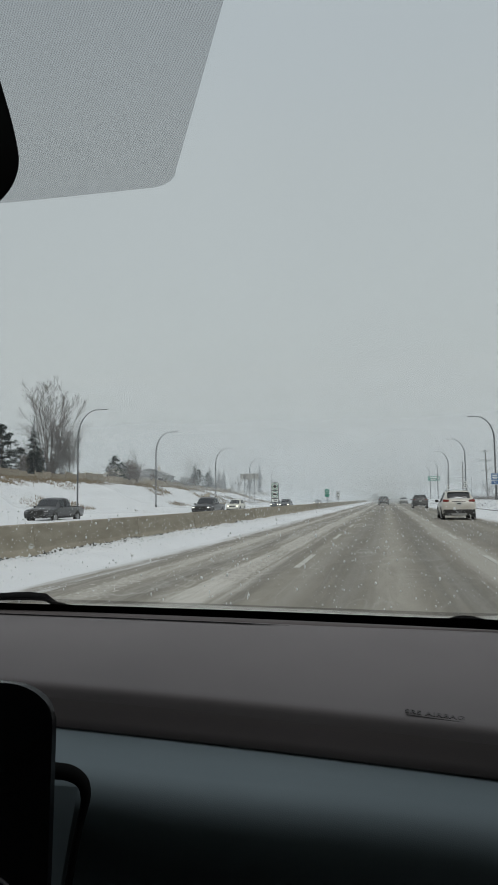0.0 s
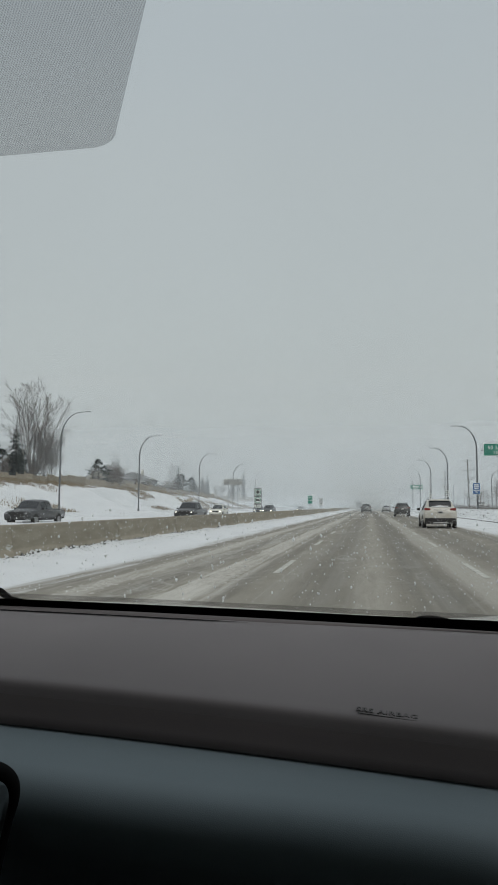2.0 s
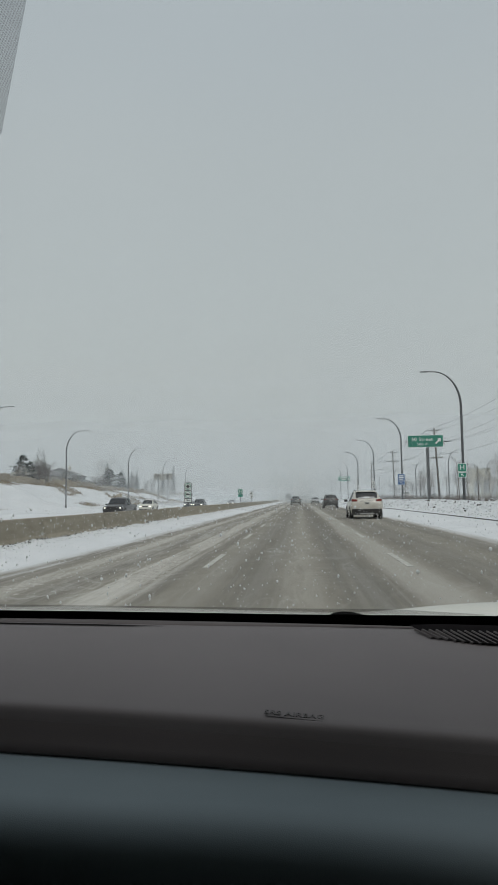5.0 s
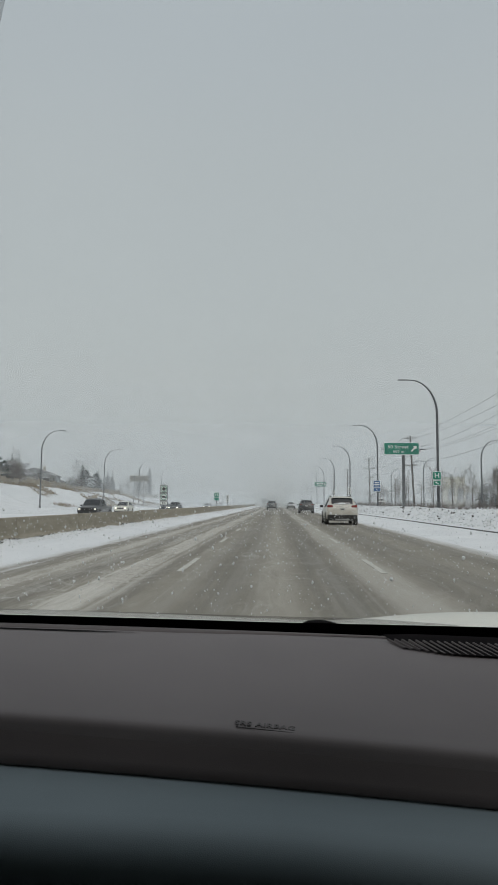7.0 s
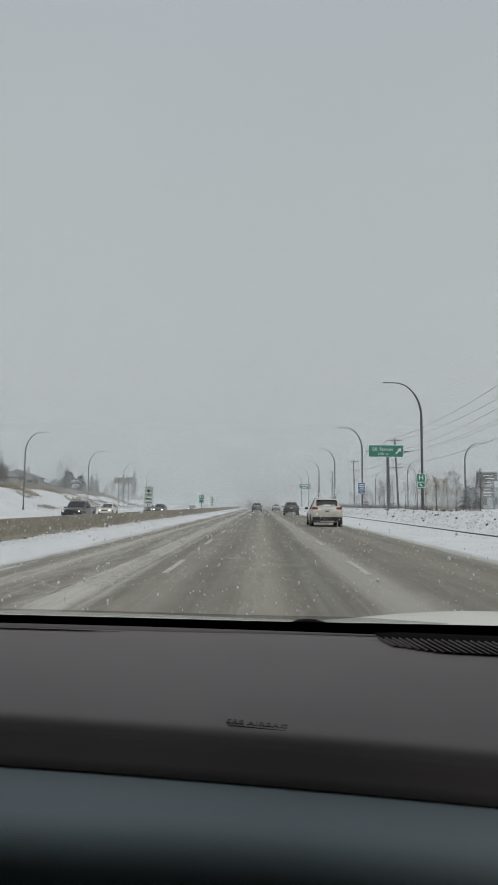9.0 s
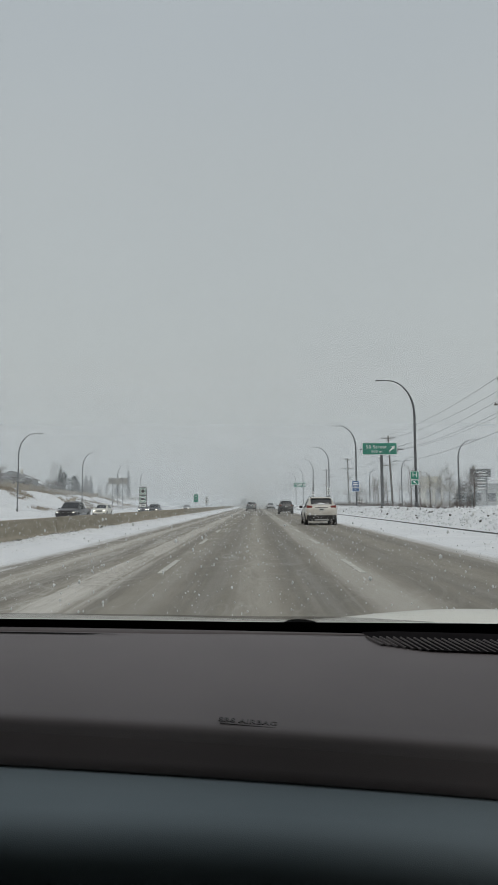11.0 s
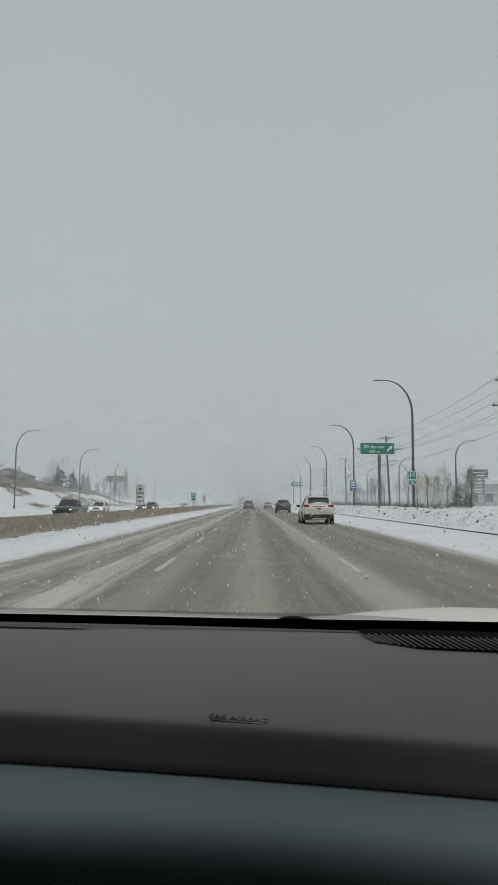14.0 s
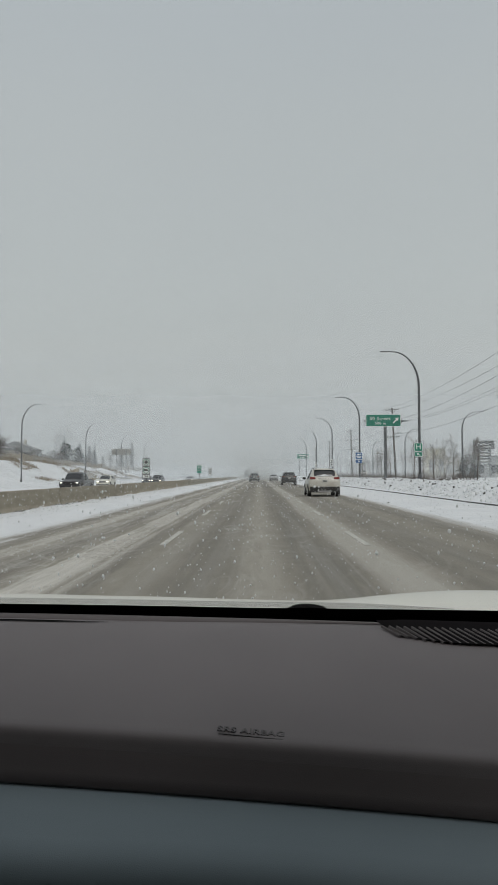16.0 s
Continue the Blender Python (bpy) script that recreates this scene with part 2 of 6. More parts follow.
def dotted_frit(name, pitch, size, axis=("X", "Y"), veil=0.2, full=0.9):
    """Printed ceramic dots on clear glass, in staggered rows, over a faint grey veil."""
    m, n, l, p = material(name)
    out = n["Material Output"]
    co, sep = n.new("ShaderNodeTexCoord"), n.new("ShaderNodeSeparateXYZ")
    l.new(co.outputs["Object"], sep.inputs[0])

    def op(kind, a, b=0.0):
        q = n.new("ShaderNodeMath")
        q.operation = kind
        for i, v in enumerate((a, b)):
            if isinstance(v, (int, float)):
                q.inputs[i].default_value = v
            else:
                l.new(v, q.inputs[i])
        return q.outputs[0]

    u = op("MULTIPLY", sep.outputs[axis[0]], 1 / pitch)
    v = op("MULTIPLY", sep.outputs[axis[1]], 1 / pitch)
    a, b = op("ADD", u, v), op("SUBTRACT", u, v)
    da, db = op("SUBTRACT", op("FRACT", a), 0.5), op("SUBTRACT", op("FRACT", b), 0.5)
    dist = op("SQRT", op("ADD", op("MULTIPLY", da, da), op("MULTIPLY", db, db)))
    dot = n.new("ShaderNodeMapRange")
    dot.inputs["From Min"].default_value, dot.inputs["From Max"].default_value = size + 0.06, size - 0.06
    dot.inputs["To Min"].default_value, dot.inputs["To Max"].default_value = veil, full
    l.new(dist, dot.inputs["Value"])
    tr, mx = n.new("ShaderNodeBsdfTransparent"), n.new("ShaderNodeMixShader")
    p.inputs["Base Color"].default_value = (0.10, 0.10, 0.10, 1)
    p.inputs["Roughness"].default_value = 0.6
    l.new(dot.outputs["Result"], mx.inputs[0])
    l.new(tr.outputs[0], mx.inputs[1])
    l.new(p.outputs[0], mx.inputs[2])
    l.new(mx.outputs[0], out.inputs["Surface"])
    return m


def haze_veil(name, opacity, height):
    """Haze of the snowfall painted on a flat see-through sheet, thinning upwards."""
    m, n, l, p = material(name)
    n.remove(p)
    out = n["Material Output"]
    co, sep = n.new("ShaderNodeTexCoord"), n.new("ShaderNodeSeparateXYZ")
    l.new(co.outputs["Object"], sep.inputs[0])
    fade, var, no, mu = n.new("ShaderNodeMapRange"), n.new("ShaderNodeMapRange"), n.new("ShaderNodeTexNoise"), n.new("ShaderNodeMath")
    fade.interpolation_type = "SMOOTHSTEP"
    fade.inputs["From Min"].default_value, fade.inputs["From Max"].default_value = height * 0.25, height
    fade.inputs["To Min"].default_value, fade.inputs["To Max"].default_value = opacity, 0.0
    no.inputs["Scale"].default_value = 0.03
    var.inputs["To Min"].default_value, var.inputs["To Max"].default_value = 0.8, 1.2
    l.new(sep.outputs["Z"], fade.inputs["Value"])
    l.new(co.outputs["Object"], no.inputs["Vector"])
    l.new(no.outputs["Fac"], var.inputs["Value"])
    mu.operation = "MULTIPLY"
    # haze painted denser near the ground, where wind drives loose snow
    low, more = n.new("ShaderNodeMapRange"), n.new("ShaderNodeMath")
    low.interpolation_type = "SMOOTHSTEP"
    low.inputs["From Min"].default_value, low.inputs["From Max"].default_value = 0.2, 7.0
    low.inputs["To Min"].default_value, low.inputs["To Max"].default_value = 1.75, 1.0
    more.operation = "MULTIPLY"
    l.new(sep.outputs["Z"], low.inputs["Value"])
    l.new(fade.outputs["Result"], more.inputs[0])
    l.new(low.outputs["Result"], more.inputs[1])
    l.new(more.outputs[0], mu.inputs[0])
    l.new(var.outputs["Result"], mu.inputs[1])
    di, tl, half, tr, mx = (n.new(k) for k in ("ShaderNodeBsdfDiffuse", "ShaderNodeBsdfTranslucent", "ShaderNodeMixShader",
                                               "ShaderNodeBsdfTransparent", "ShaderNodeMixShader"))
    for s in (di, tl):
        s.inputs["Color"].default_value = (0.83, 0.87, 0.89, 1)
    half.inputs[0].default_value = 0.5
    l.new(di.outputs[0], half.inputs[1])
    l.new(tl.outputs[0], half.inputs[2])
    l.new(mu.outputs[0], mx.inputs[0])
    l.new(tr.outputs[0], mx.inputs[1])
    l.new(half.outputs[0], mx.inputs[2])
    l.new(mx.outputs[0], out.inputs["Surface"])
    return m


def lamp_glow(name, colour, strength):
    m, n, l, p = material(name)
    p.inputs["Base Color"].default_value = (*colour, 1)
    p.inputs["Emission Color"].default_value = (*colour, 1)
    p.inputs["Emission Strength"].default_value = strength
    p.inputs["Roughness"].default_value = 0.2
    return m


ASPHALT = asphalt()
SNOW = snow_material()
ROAD_PAINT = surface("worn_road_paint", (0.33, 0.325, 0.29), (0.62, 0.61, 0.56), 0.7, scale=5.0, bump=0.3, bump_scale=120)
CONCRETE = surface("weathered_concrete", (0.25, 0.222, 0.170), (0.36, 0.325, 0.258), 0.9, scale=2.2, bump=0.35, bump_scale=40, stretch=(1, 0.6, 2.5),
                   random_tint=0.08, spots=(0.55, 0.55, 0.53), spot_scale=2.6, spot_from=0.66, spot_to=0.74)
DARK_CRUST = surface("dirty_ice_and_kerb_shade", (0.05, 0.05, 0.05), (0.12, 0.115, 0.10), 0.7, scale=9, bump=0.5, bump_scale=30)
STEEL = surface("galvanised_steel", (0.085, 0.088, 0.09), (0.15, 0.155, 0.16), 0.55, 0.35, scale=1.5, bump=0.1, bump_scale=30, random_tint=0.1)
LAMP_HEAD = surface("lamp_head_grey", (0.10, 0.10, 0.105), (0.16, 0.16, 0.165), 0.5, 0.3, scale=4)
WOOD_POLE = surface("weathered_pole_wood", (0.075, 0.065, 0.055), (0.13, 0.115, 0.10), 0.9, scale=3, stretch=(6, 6, 0.5), bump=0.5, bump_scale=30)
FENCE_WOOD = surface("pale_fence_wood", (0.25, 0.21, 0.15), (0.37, 0.32, 0.245), 0.85, scale=1.2, stretch=(6, 6, 0.6), random_tint=0.12)
ROOF_WHITE = surface("dusty_white_roof_paint", (0.62, 0.62, 0.58), (0.68, 0.68, 0.64), 0.35, scale=2, coat=0.5)
BARK = surface("grey_brown_bark", (0.06, 0.05, 0.045), (0.12, 0.10, 0.09), 0.9, scale=6, bump=0.5, bump_scale=20)
RIB_DARK = surface("dark_grille_plastic", (0.008, 0.0075, 0.008), (0.013, 0.012, 0.0125), 0.9, shine=0.0, scale=6)
TWIG = surface("bare_twigs", (0.085, 0.070, 0.062), (0.15, 0.125, 0.11), 0.9, scale=6)
NEEDLES = surface("dark_spruce_needles", (0.014, 0.020, 0.017), (0.040, 0.050, 0.042), 0.9, shine=0.2, scale=1.4, spots=(0.40, 0.43, 0.44), spot_scale=2.5,
                  spot_from=0.72, spot_to=0.80)
DRY_GRASS = surface("dry_winter_grass", (0.16, 0.12, 0.075), (0.30, 0.24, 0.15), 0.9, scale=3)
SIGN_GREEN = surface("green_sign_sheet", (0.006, 0.170, 0.112), (0.010, 0.205, 0.138), 0.4, scale=1.2, random_tint=0.04)
SIGN_BLUE = surface("blue_sign_sheet", (0.012, 0.085, 0.24), (0.016, 0.10, 0.28), 0.4, scale=1.2)
SIGN_WHITE = surface("white_sign_sheet", (0.70, 0.72, 0.70), (0.78, 0.80, 0.78), 0.45, scale=2)
SIGN_BLACK = surface("black_sign_print", (0.02, 0.02, 0.02), (0.035, 0.035, 0.035), 0.5, scale=2)
SIGN_BACK = surface("plain_sign_back", (0.20, 0.20, 0.19), (0.28, 0.28, 0.26), 0.5, 0.4, scale=2)
SIGN_TAN = surface("tan_sign_back", (0.24, 0.225, 0.19), (0.31, 0.29, 0.25), 0.6, scale=1.5)

BODY_WHITE = surface("salt_stained_white_paint", (0.50, 0.475, 0.42), (0.63, 0.61, 0.56), 0.35, scale=1.5, coat=0.5, spots=(0.36, 0.315, 0.255), spot_scale=1.3,
                     spot_from=0.55, spot_to=0.85)
BODY_CLEAN = surface("white_car_paint", (0.64, 0.62, 0.54), (0.69, 0.67, 0.59), 0.32, scale=2, coat=0.35)
BODY_DARK = surface("dark_grey_car_paint", (0.018, 0.019, 0.021), (0.045, 0.045, 0.046), 0.35, scale=1.5, coat=0.6, spots=(0.14, 0.135, 0.125), spot_scale=1.2,
                    spot_from=0.55, spot_to=0.9)
BODY_BLUEGREY = surface("blue_grey_car_paint", (0.045, 0.055, 0.065), (0.08, 0.09, 0.10), 0.35, scale=1.5, coat=0.6, spots=(0.2, 0.2, 0.19), spot_scale=1.2)
BODY_SILVER = surface("silver_car_paint", (0.34, 0.35, 0.36), (0.42, 0.43, 0.44), 0.3, 0.4, scale=1.5, coat=0.5)
TRIM_BLACK = surface("black_plastic_trim", (0.012, 0.012, 0.012), (0.03, 0.029, 0.027), 0.6, scale=5, spots=(0.10, 0.095, 0.085), spot_scale=4, spot_from=0.6)
TYRE = surface("tyre_rubber", (0.015, 0.015, 0.015), (0.05, 0.048, 0.045), 0.85, scale=10)
RIM = surface("alloy_rim", (0.25, 0.25, 0.25), (0.4, 0.4, 0.4), 0.35, 0.8, scale=6)
CAR_GLASS = surface("dark_car_glass", (0.018, 0.021, 0.024), (0.032, 0.036, 0.040), 0.06, scale=1)
TAIL_RED = surface("red_tail_lens", (0.17, 0.022, 0.018), (0.24, 0.035, 0.028), 0.2, scale=4)
HEADLIGHT = lamp_glow("lit_headlight", (1.0, 0.95, 0.82), 2.2)
TAIL_DIM = surface("dull_tail_lens", (0.09, 0.014, 0.012), (0.13, 0.022, 0.018), 0.3, scale=4)
PLATE = surface("number_plate", (0.5, 0.5, 0.48), (0.6, 0.6, 0.58), 0.5, scale=3)

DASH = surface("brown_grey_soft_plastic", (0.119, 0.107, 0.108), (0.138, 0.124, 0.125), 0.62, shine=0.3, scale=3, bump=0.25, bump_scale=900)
# dash brown darkened for shade on the front edge; ledge and ribs share it
DASH_FRONT = surface("dash_shade_and_trim_brown", (0.082, 0.072, 0.072), (0.097, 0.085, 0.085), 0.65, shine=0.2, scale=3, bump=0.2, bump_scale=900)
PANEL = surface("blue_grey_soft_panel", (0.154, 0.190, 0.207), (0.173, 0.210, 0.227), 0.6, shine=0.2, scale=3, bump=0.2, bump_scale=900)
GLOSS_BLACK = surface("black_gloss_plastic", (0.006, 0.006, 0.007), (0.009, 0.009, 0.010), 0.25, scale=3, shine=0.25)
MATT_BLACK = surface("black_matt_plastic", (0.008, 0.008, 0.008), (0.013, 0.013, 0.013), 0.75, scale=6, shine=0.0)
FRIT_BLACK = surface("black_ceramic_band", (0.004, 0.004, 0.004), (0.006, 0.006, 0.006), 0.5, scale=6, shine=0.0)
HEADLINER = surface("grey_headliner", (0.16, 0.16, 0.155), (0.20, 0.20, 0.195), 0.95, scale=30, bump=0.2, bump_scale=300)
SEAT_CLOTH = surface("dark_seat_cloth", (0.03, 0.03, 0.032), (0.05, 0.05, 0.052), 0.95, scale=30, bump=0.3, bump_scale=300)
MIRROR = surface("mirror_glass", (0.55, 0.56, 0.57), (0.57, 0.58, 0.59), 0.03, 1.0, scale=1)
PANE = glass_pane("clear_window_glass", (0.955, 0.97, 0.965))
# panes out of view; their tint is added to keep light off the dash
SIDE_PANE = glass_pane("light_cutting_side_glass", (0.40, 0.42, 0.41))
DIMMING_PANE = glass_pane("light_cutting_rear_glass", (0.08, 0.085, 0.08))
FRIT_DOTS = dotted_frit("mirror_shade_dots", 0.0030, 0.30, ("X", "Y"), 0.31, 0.48)
FRIT_BAND = dotted_frit("lower_edge_dots", 0.0052, 0.36, ("X", "Y"), 0.12, 0.80)
LETTER_WHITE = surface("white_sign_letters", (0.74, 0.76, 0.74), (0.80, 0.82, 0.80), 0.5, scale=2)
EMBOSS = surface("embossed_dark_letters", (0.058, 0.051, 0.052), (0.070, 0.062, 0.063), 0.6, scale=3)

WALL_BEIGE = surface("beige_stucco", (0.36, 0.33, 0.28), (0.44, 0.41, 0.35), 0.9, scale=2, bump=0.2, bump_scale=30, random_tint=0.08)
WALL_GREY = surface("grey_siding", (0.30, 0.31, 0.31), (0.38, 0.39, 0.39), 0.85, scale=1.5, stretch=(1, 1, 6), random_tint=0.1)
WALL_YELLOW = surface("yellow_metal_cladding", (0.50, 0.44, 0.28), (0.58, 0.51, 0.33), 0.7, scale=1.0, stretch=(4, 4, 0.5))
ROOF_DARK = surface("snow_dusted_shingles", (0.12, 0.115, 0.115), (0.20, 0.195, 0.195), 0.9, scale=1.0, spots=(0.72, 0.74, 0.76), spot_scale=0.35,
                    spot_from=0.5, spot_to=0.6)
ROOF_SNOW = snow_material("roof_snow")
WINDOW_DARK = surface("dark_house_window", (0.03, 0.035, 0.04), (0.05, 0.055, 0.06), 0.1, scale=1)

# ---------------------------------------------------------------- mesh helpers


def mesh_from(bm, mat, name="mesh", smooth=False):
    me = bpy.data.meshes.new(name)
    bmesh.ops.recalc_face_normals(bm, faces=bm.faces[:])
    bm.to_mesh(me)
    bm.free()
    me.materials.append(mat)
    if smooth:
        for p in me.polygons:
            p.use_smooth = True
    return me


def part(name, bm, mat, parent=None, label="", smooth=False, at=None):
    ob = new(name, bm if isinstance(bm, bpy.types.Mesh) else mesh_from(bm, mat, name, smooth))
    ob.parent = parent
    if at is not None:
        ob.matrix_basis = at
    if label:
        ob["label"] = label
    return ob


def thing(name, label, category, at=None, group="", kind=""):
    ob = new(name)
    ob.empty_display_size = 0.2
    if at is not None:
        ob.matrix_basis = at
    return tagged(ob, label, category, group, kind)


def box(size, at=(0, 0, 0), bevel=0.0, taper=(1, 1), bm=None, turn=None, segments=2):
    """A box with its centre at a place; taper narrows its top in x and y."""
    bm2 = bmesh.new()
    bmesh.ops.create_cube(bm2, size=1)
    for v in bm2.verts:
        top = v.co.z > 0
        v.co = Vector((v.co.x * size[0] * (taper[0] if top else 1), v.co.y * size[1] * (taper[1] if top else 1), v.co.z * size[2]))
    if bevel:
        bmesh.ops.bevel(bm2, geom=bm2.edges[:], offset=bevel, segments=segments, affect="EDGES", profile=0.5)
    m = Matrix.Translation(at) @ (turn if turn else Matrix())
    bmesh.ops.transform(bm2, matrix=m, verts=bm2.verts[:])
    return join(bm, bm2)


def join(bm, bm2):
    if bm is None:
        return bm2
    me = bpy.data.meshes.new("tmp")
    bm2.to_mesh(me)
    bm2.free()
    bm.from_mesh(me)
    bpy.data.meshes.remove(me)
    return bm


def tube(points, radii, sides=8, bm=None, cap=True):
    """A round bar along points, with a radius at each."""
    bm = bm or bmesh.new()
    pts = [Vector(p) for p in points]
    rings, ref = [], None
    for i, p in enumerate(pts):
        d = (pts[min(i + 1, len(pts) - 1)] - pts[max(i - 1, 0)]).normalized()
        if ref is None:
            ref = Vector((1, 0, 0)) if abs(d.x) < 0.9 else Vector((0, 1, 0))
        u = (ref - d * ref.dot(d)).normalized()
        w, ref = d.cross(u), u
        r = radii[i] if hasattr(radii, "__len__") else radii
        rings.append([bm.verts.new(p + (u * math.cos(a) + w * math.sin(a)) * r) for a in (2 * math.pi * k / sides for k in range(sides))])
    for a, b in zip(rings, rings[1:]):
        for k in range(sides):
            bm.faces.new((a[k], a[(k + 1) % sides], b[(k + 1) % sides], b[k]))
    if cap and sides > 2:
        bm.faces.new(rings[0][::-1])
        bm.faces.new(rings[-1])
    return bm


def sheet(grid, bm=None, close=False):
    """A surface over rows of points."""
    bm = bm or bmesh.new()
    vs = [[bm.verts.new(p) for p in row] for row in grid]
    for a, b in zip(vs, vs[1:]):
        for k in range(len(a) - 1):
            bm.faces.new((a[k], a[k + 1], b[k + 1], b[k]))
    return bm


def prism(outline, a, b, plane="xz", bevel=0.0):
    """An outline in a plane, extruded along the third axis from a to b."""
    bm = bmesh.new()

    def put(p, q, h):
        return {"xz": (p, h, q), "xy": (p, q, h), "yz": (h, p, q)}[plane]

    lo, hi = [bm.verts.new(put(p, q, a)) for p, q in outline], [bm.verts.new(put(p, q, b)) for p, q in outline]
    bm.faces.new(lo[::-1])
    bm.faces.new(hi)
    for k in range(len(outline)):
        j = (k + 1) % len(outline)
        bm.faces.new((lo[k], lo[j], hi[j], hi[k]))
    if bevel:
        bmesh.ops.bevel(bm, geom=bm.edges[:], offset=bevel, segments=2, affect="EDGES", profile=0.5)
    return bm


def rounded(w, h, r, steps=5):
    """The outline of a rounded rectangle round the origin."""
    out = []
    for cx, cy, a0 in ((w / 2 - r, h / 2 - r, 0), (-w / 2 + r, h / 2 - r, 90), (-w / 2 + r, -h / 2 + r, 180), (w / 2 - r, -h / 2 + r, 270)):
        out += [(cx + r * math.cos(radians(a0 + 90 * k / steps)), cy + r * math.sin(radians(a0 + 90 * k / steps))) for k in range(steps + 1)]
    return out


def lettering(words, size, mat, parent, at, depth=0.004, spacing=1.0, bold=0.0):
    cu = bpy.data.curves.new("letters", "FONT")
    cu.body, cu.size, cu.extrude, cu.align_x, cu.align_y, cu.space_character = words, size, depth, "CENTER", "CENTER", spacing
    cu.materials.append(mat)
    cu.offset = bold
    ob = new("letters", cu)
    ob.parent, ob.matrix_basis = parent, at
    return ob


def rounder(outline, times=2):
    """An open outline with its corners cut round."""
    for _ in range(times):
        out = [outline[0]]
        for (a, b), (c, d) in zip(outline, outline[1:]):
            out += [(0.75 * a + 0.25 * c, 0.75 * b + 0.25 * d), (0.25 * a + 0.75 * c, 0.25 * b + 0.75 * d)]
        outline = out + [outline[-1]]
    return outline


def smooth_step(a, b, v):
    t = min(max((v - a) / (b - a), 0), 1)
    return t * t * (3 - 2 * t)


# ---------------------------------------------------------------- ground, road, barrier
BAR_X = -7.35


def ground_z(x, y):
    """Height of the snow-covered land: the road cutting, the ploughed ridge, the far carriageway and the bank behind it."""
    n1 = noise.noise((x * 0.35, y * 0.12, 0.3))
    n2 = noise.noise((x * 1.1, y * 0.6, 4.0))
    n3 = noise.noise((x * 3.1, y * 2.2, 9.0))
    z = -0.06
    # snow strip at the barrier's foot
    z += 0.20 * smooth_step(-5.2, -6.0, x + 0.14 * n1 + 0.12 * n2)
    z += 0.10 * smooth_step(-6.4, -7.1, x + 0.2 * n2) * (0.6 + 0.8 * n2 + 0.4 * n3)
    # behind the barrier: the other carriageway lies a little lower
    z -= 0.28 * smooth_step(-7.2, -8.4, x)
    z += 0.10 * smooth_step(-9.3, -8.3, x) * smooth_step(-7.3, -8.0, x)
    z += 0.03 * n1 * smooth_step(-8, -10, x)
    # snow shoulder and the ploughed ridge beyond it
    z += 0.10 * smooth_step(5.2, 6.0, x + 0.25 * n1 + 0.1 * n2)
    z += 0.07 * smooth_step(8.1, 8.6, x + 0.15 * n2)
    rid = smooth_step(8.9, 11.2, x + 0.4 * n1)
    z += rid * (0.74 + 0.10 * n1 + 0.10 * n2 + 0.07 * n3)
    z -= 0.30 * smooth_step(13.5, 17.5, x) * (1 - 0.3 * n1)
    z += 0.45 * smooth_step(60, 160, x)
    # the bank on the far side, higher near by
    high = 4.4 - 1.7 * smooth_step(110, 300, y)
    bank = smooth_step(-36.5, -52, x + 2.2 * n1 + 0.8 * n2)
    z += bank * (high + 0.6 * n1 + 0.42 * n2 + 0.16 * n3)
    z += 0.5 * smooth_step(-34.5, -36.5, x + 0.8 * n2) * (0.5 + n2 * 0.4)
    return z


def stations(parts):
    out = []
    for a, b, step in parts:
        k = max(1, round((b - a) / step))
        out += [a + (b - a) * i / k for i in range(k)]
    return out + [parts[-1][1]]


gx = stations([(-2500, -400, 350), (-400, -90, 40), (-90, -56, 5), (-56, -34, 0.6), (-34, -10, 2.0), (-10, -4, 0.14), (-4, 4.2, 4.1), (4.2, 14, 0.16),
               (14, 30, 1.0), (30, 100, 10), (100, 400, 60), (400, 2500, 350)])
gy = stations([(-400, -30, 40), (-30, 6, 2.0), (6, 60, 0.35), (60, 160, 0.9), (160, 420, 4), (420, 900, 40), (900, 4500, 450)])
verts = [(x, y, ground_z(x, y)) for y in gy for x in gx]
nx = len(gx)
faces = [(j * nx + i, j * nx + i + 1, (j + 1) * nx + i + 1, (j + 1) * nx + i) for j in range(len(gy) - 1) for i in range(nx - 1)]
me = bpy.data.meshes.new("ground")
me.from_pydata(verts, [], faces)
me.materials.append(SNOW)
for p in me.polygons:
    p.use_smooth = True
tagged(new("ground", me), "white snow-covered ground with ploughed ridges and a bank", "ground", kind="structure")

road = part("road", sheet([[(-6.1, y, 0), (-2, y, 0), (2, y, 0), (6.2, y, 0)] for y in (-200, -50, 0, 50, 200, 600, 1800)]), ASPHALT)
tagged(road, "grey salted asphalt road with drifting snow streaks", "road", kind="structure")
far_road = part("far_carriageway", sheet([[(-29, y, -0.32), (-9.6, y, -0.32)] for y in (-200, 200, 1800)]), ASPHALT)
tagged(far_road, "snowed-over asphalt of the opposite carriageway", "road", kind="structure")

dash_mesh = mesh_from(box((0.115, 3.0, 0.008), (0, 0, 0.004), 0.002, segments=1), ROAD_PAINT, "lane_dash")
for x in (-1.72, 1.95):
    for k in range(-2, 18):
        d = part("lane_dash", dash_mesh, ROAD_PAINT, road, at=pose(x, 13.9 + 9.0 * k, 0))

# dark strip laid in for the kerb's edge and its shadow line
lip = bmesh.new()
rows = []
for k in range(520):
    y = 8 + k * 0.35
    x = 8.75 + 0.12 * noise.noise((0, y * 0.15, 2)) + 0.03 * noise.noise((0, y * 1.3, 5))
    w = 0.022 + 0.045 * max(0, noise.noise((3, y * 0.4, 7)))
    z = ground_z(x, y)
    rows.append([(x - w, y, z - 0.02), (x - w * 0.6, y, z + 0.045), (x + w * 0.5, y, z + 0.05), (x + w, y, z - 0.02)])
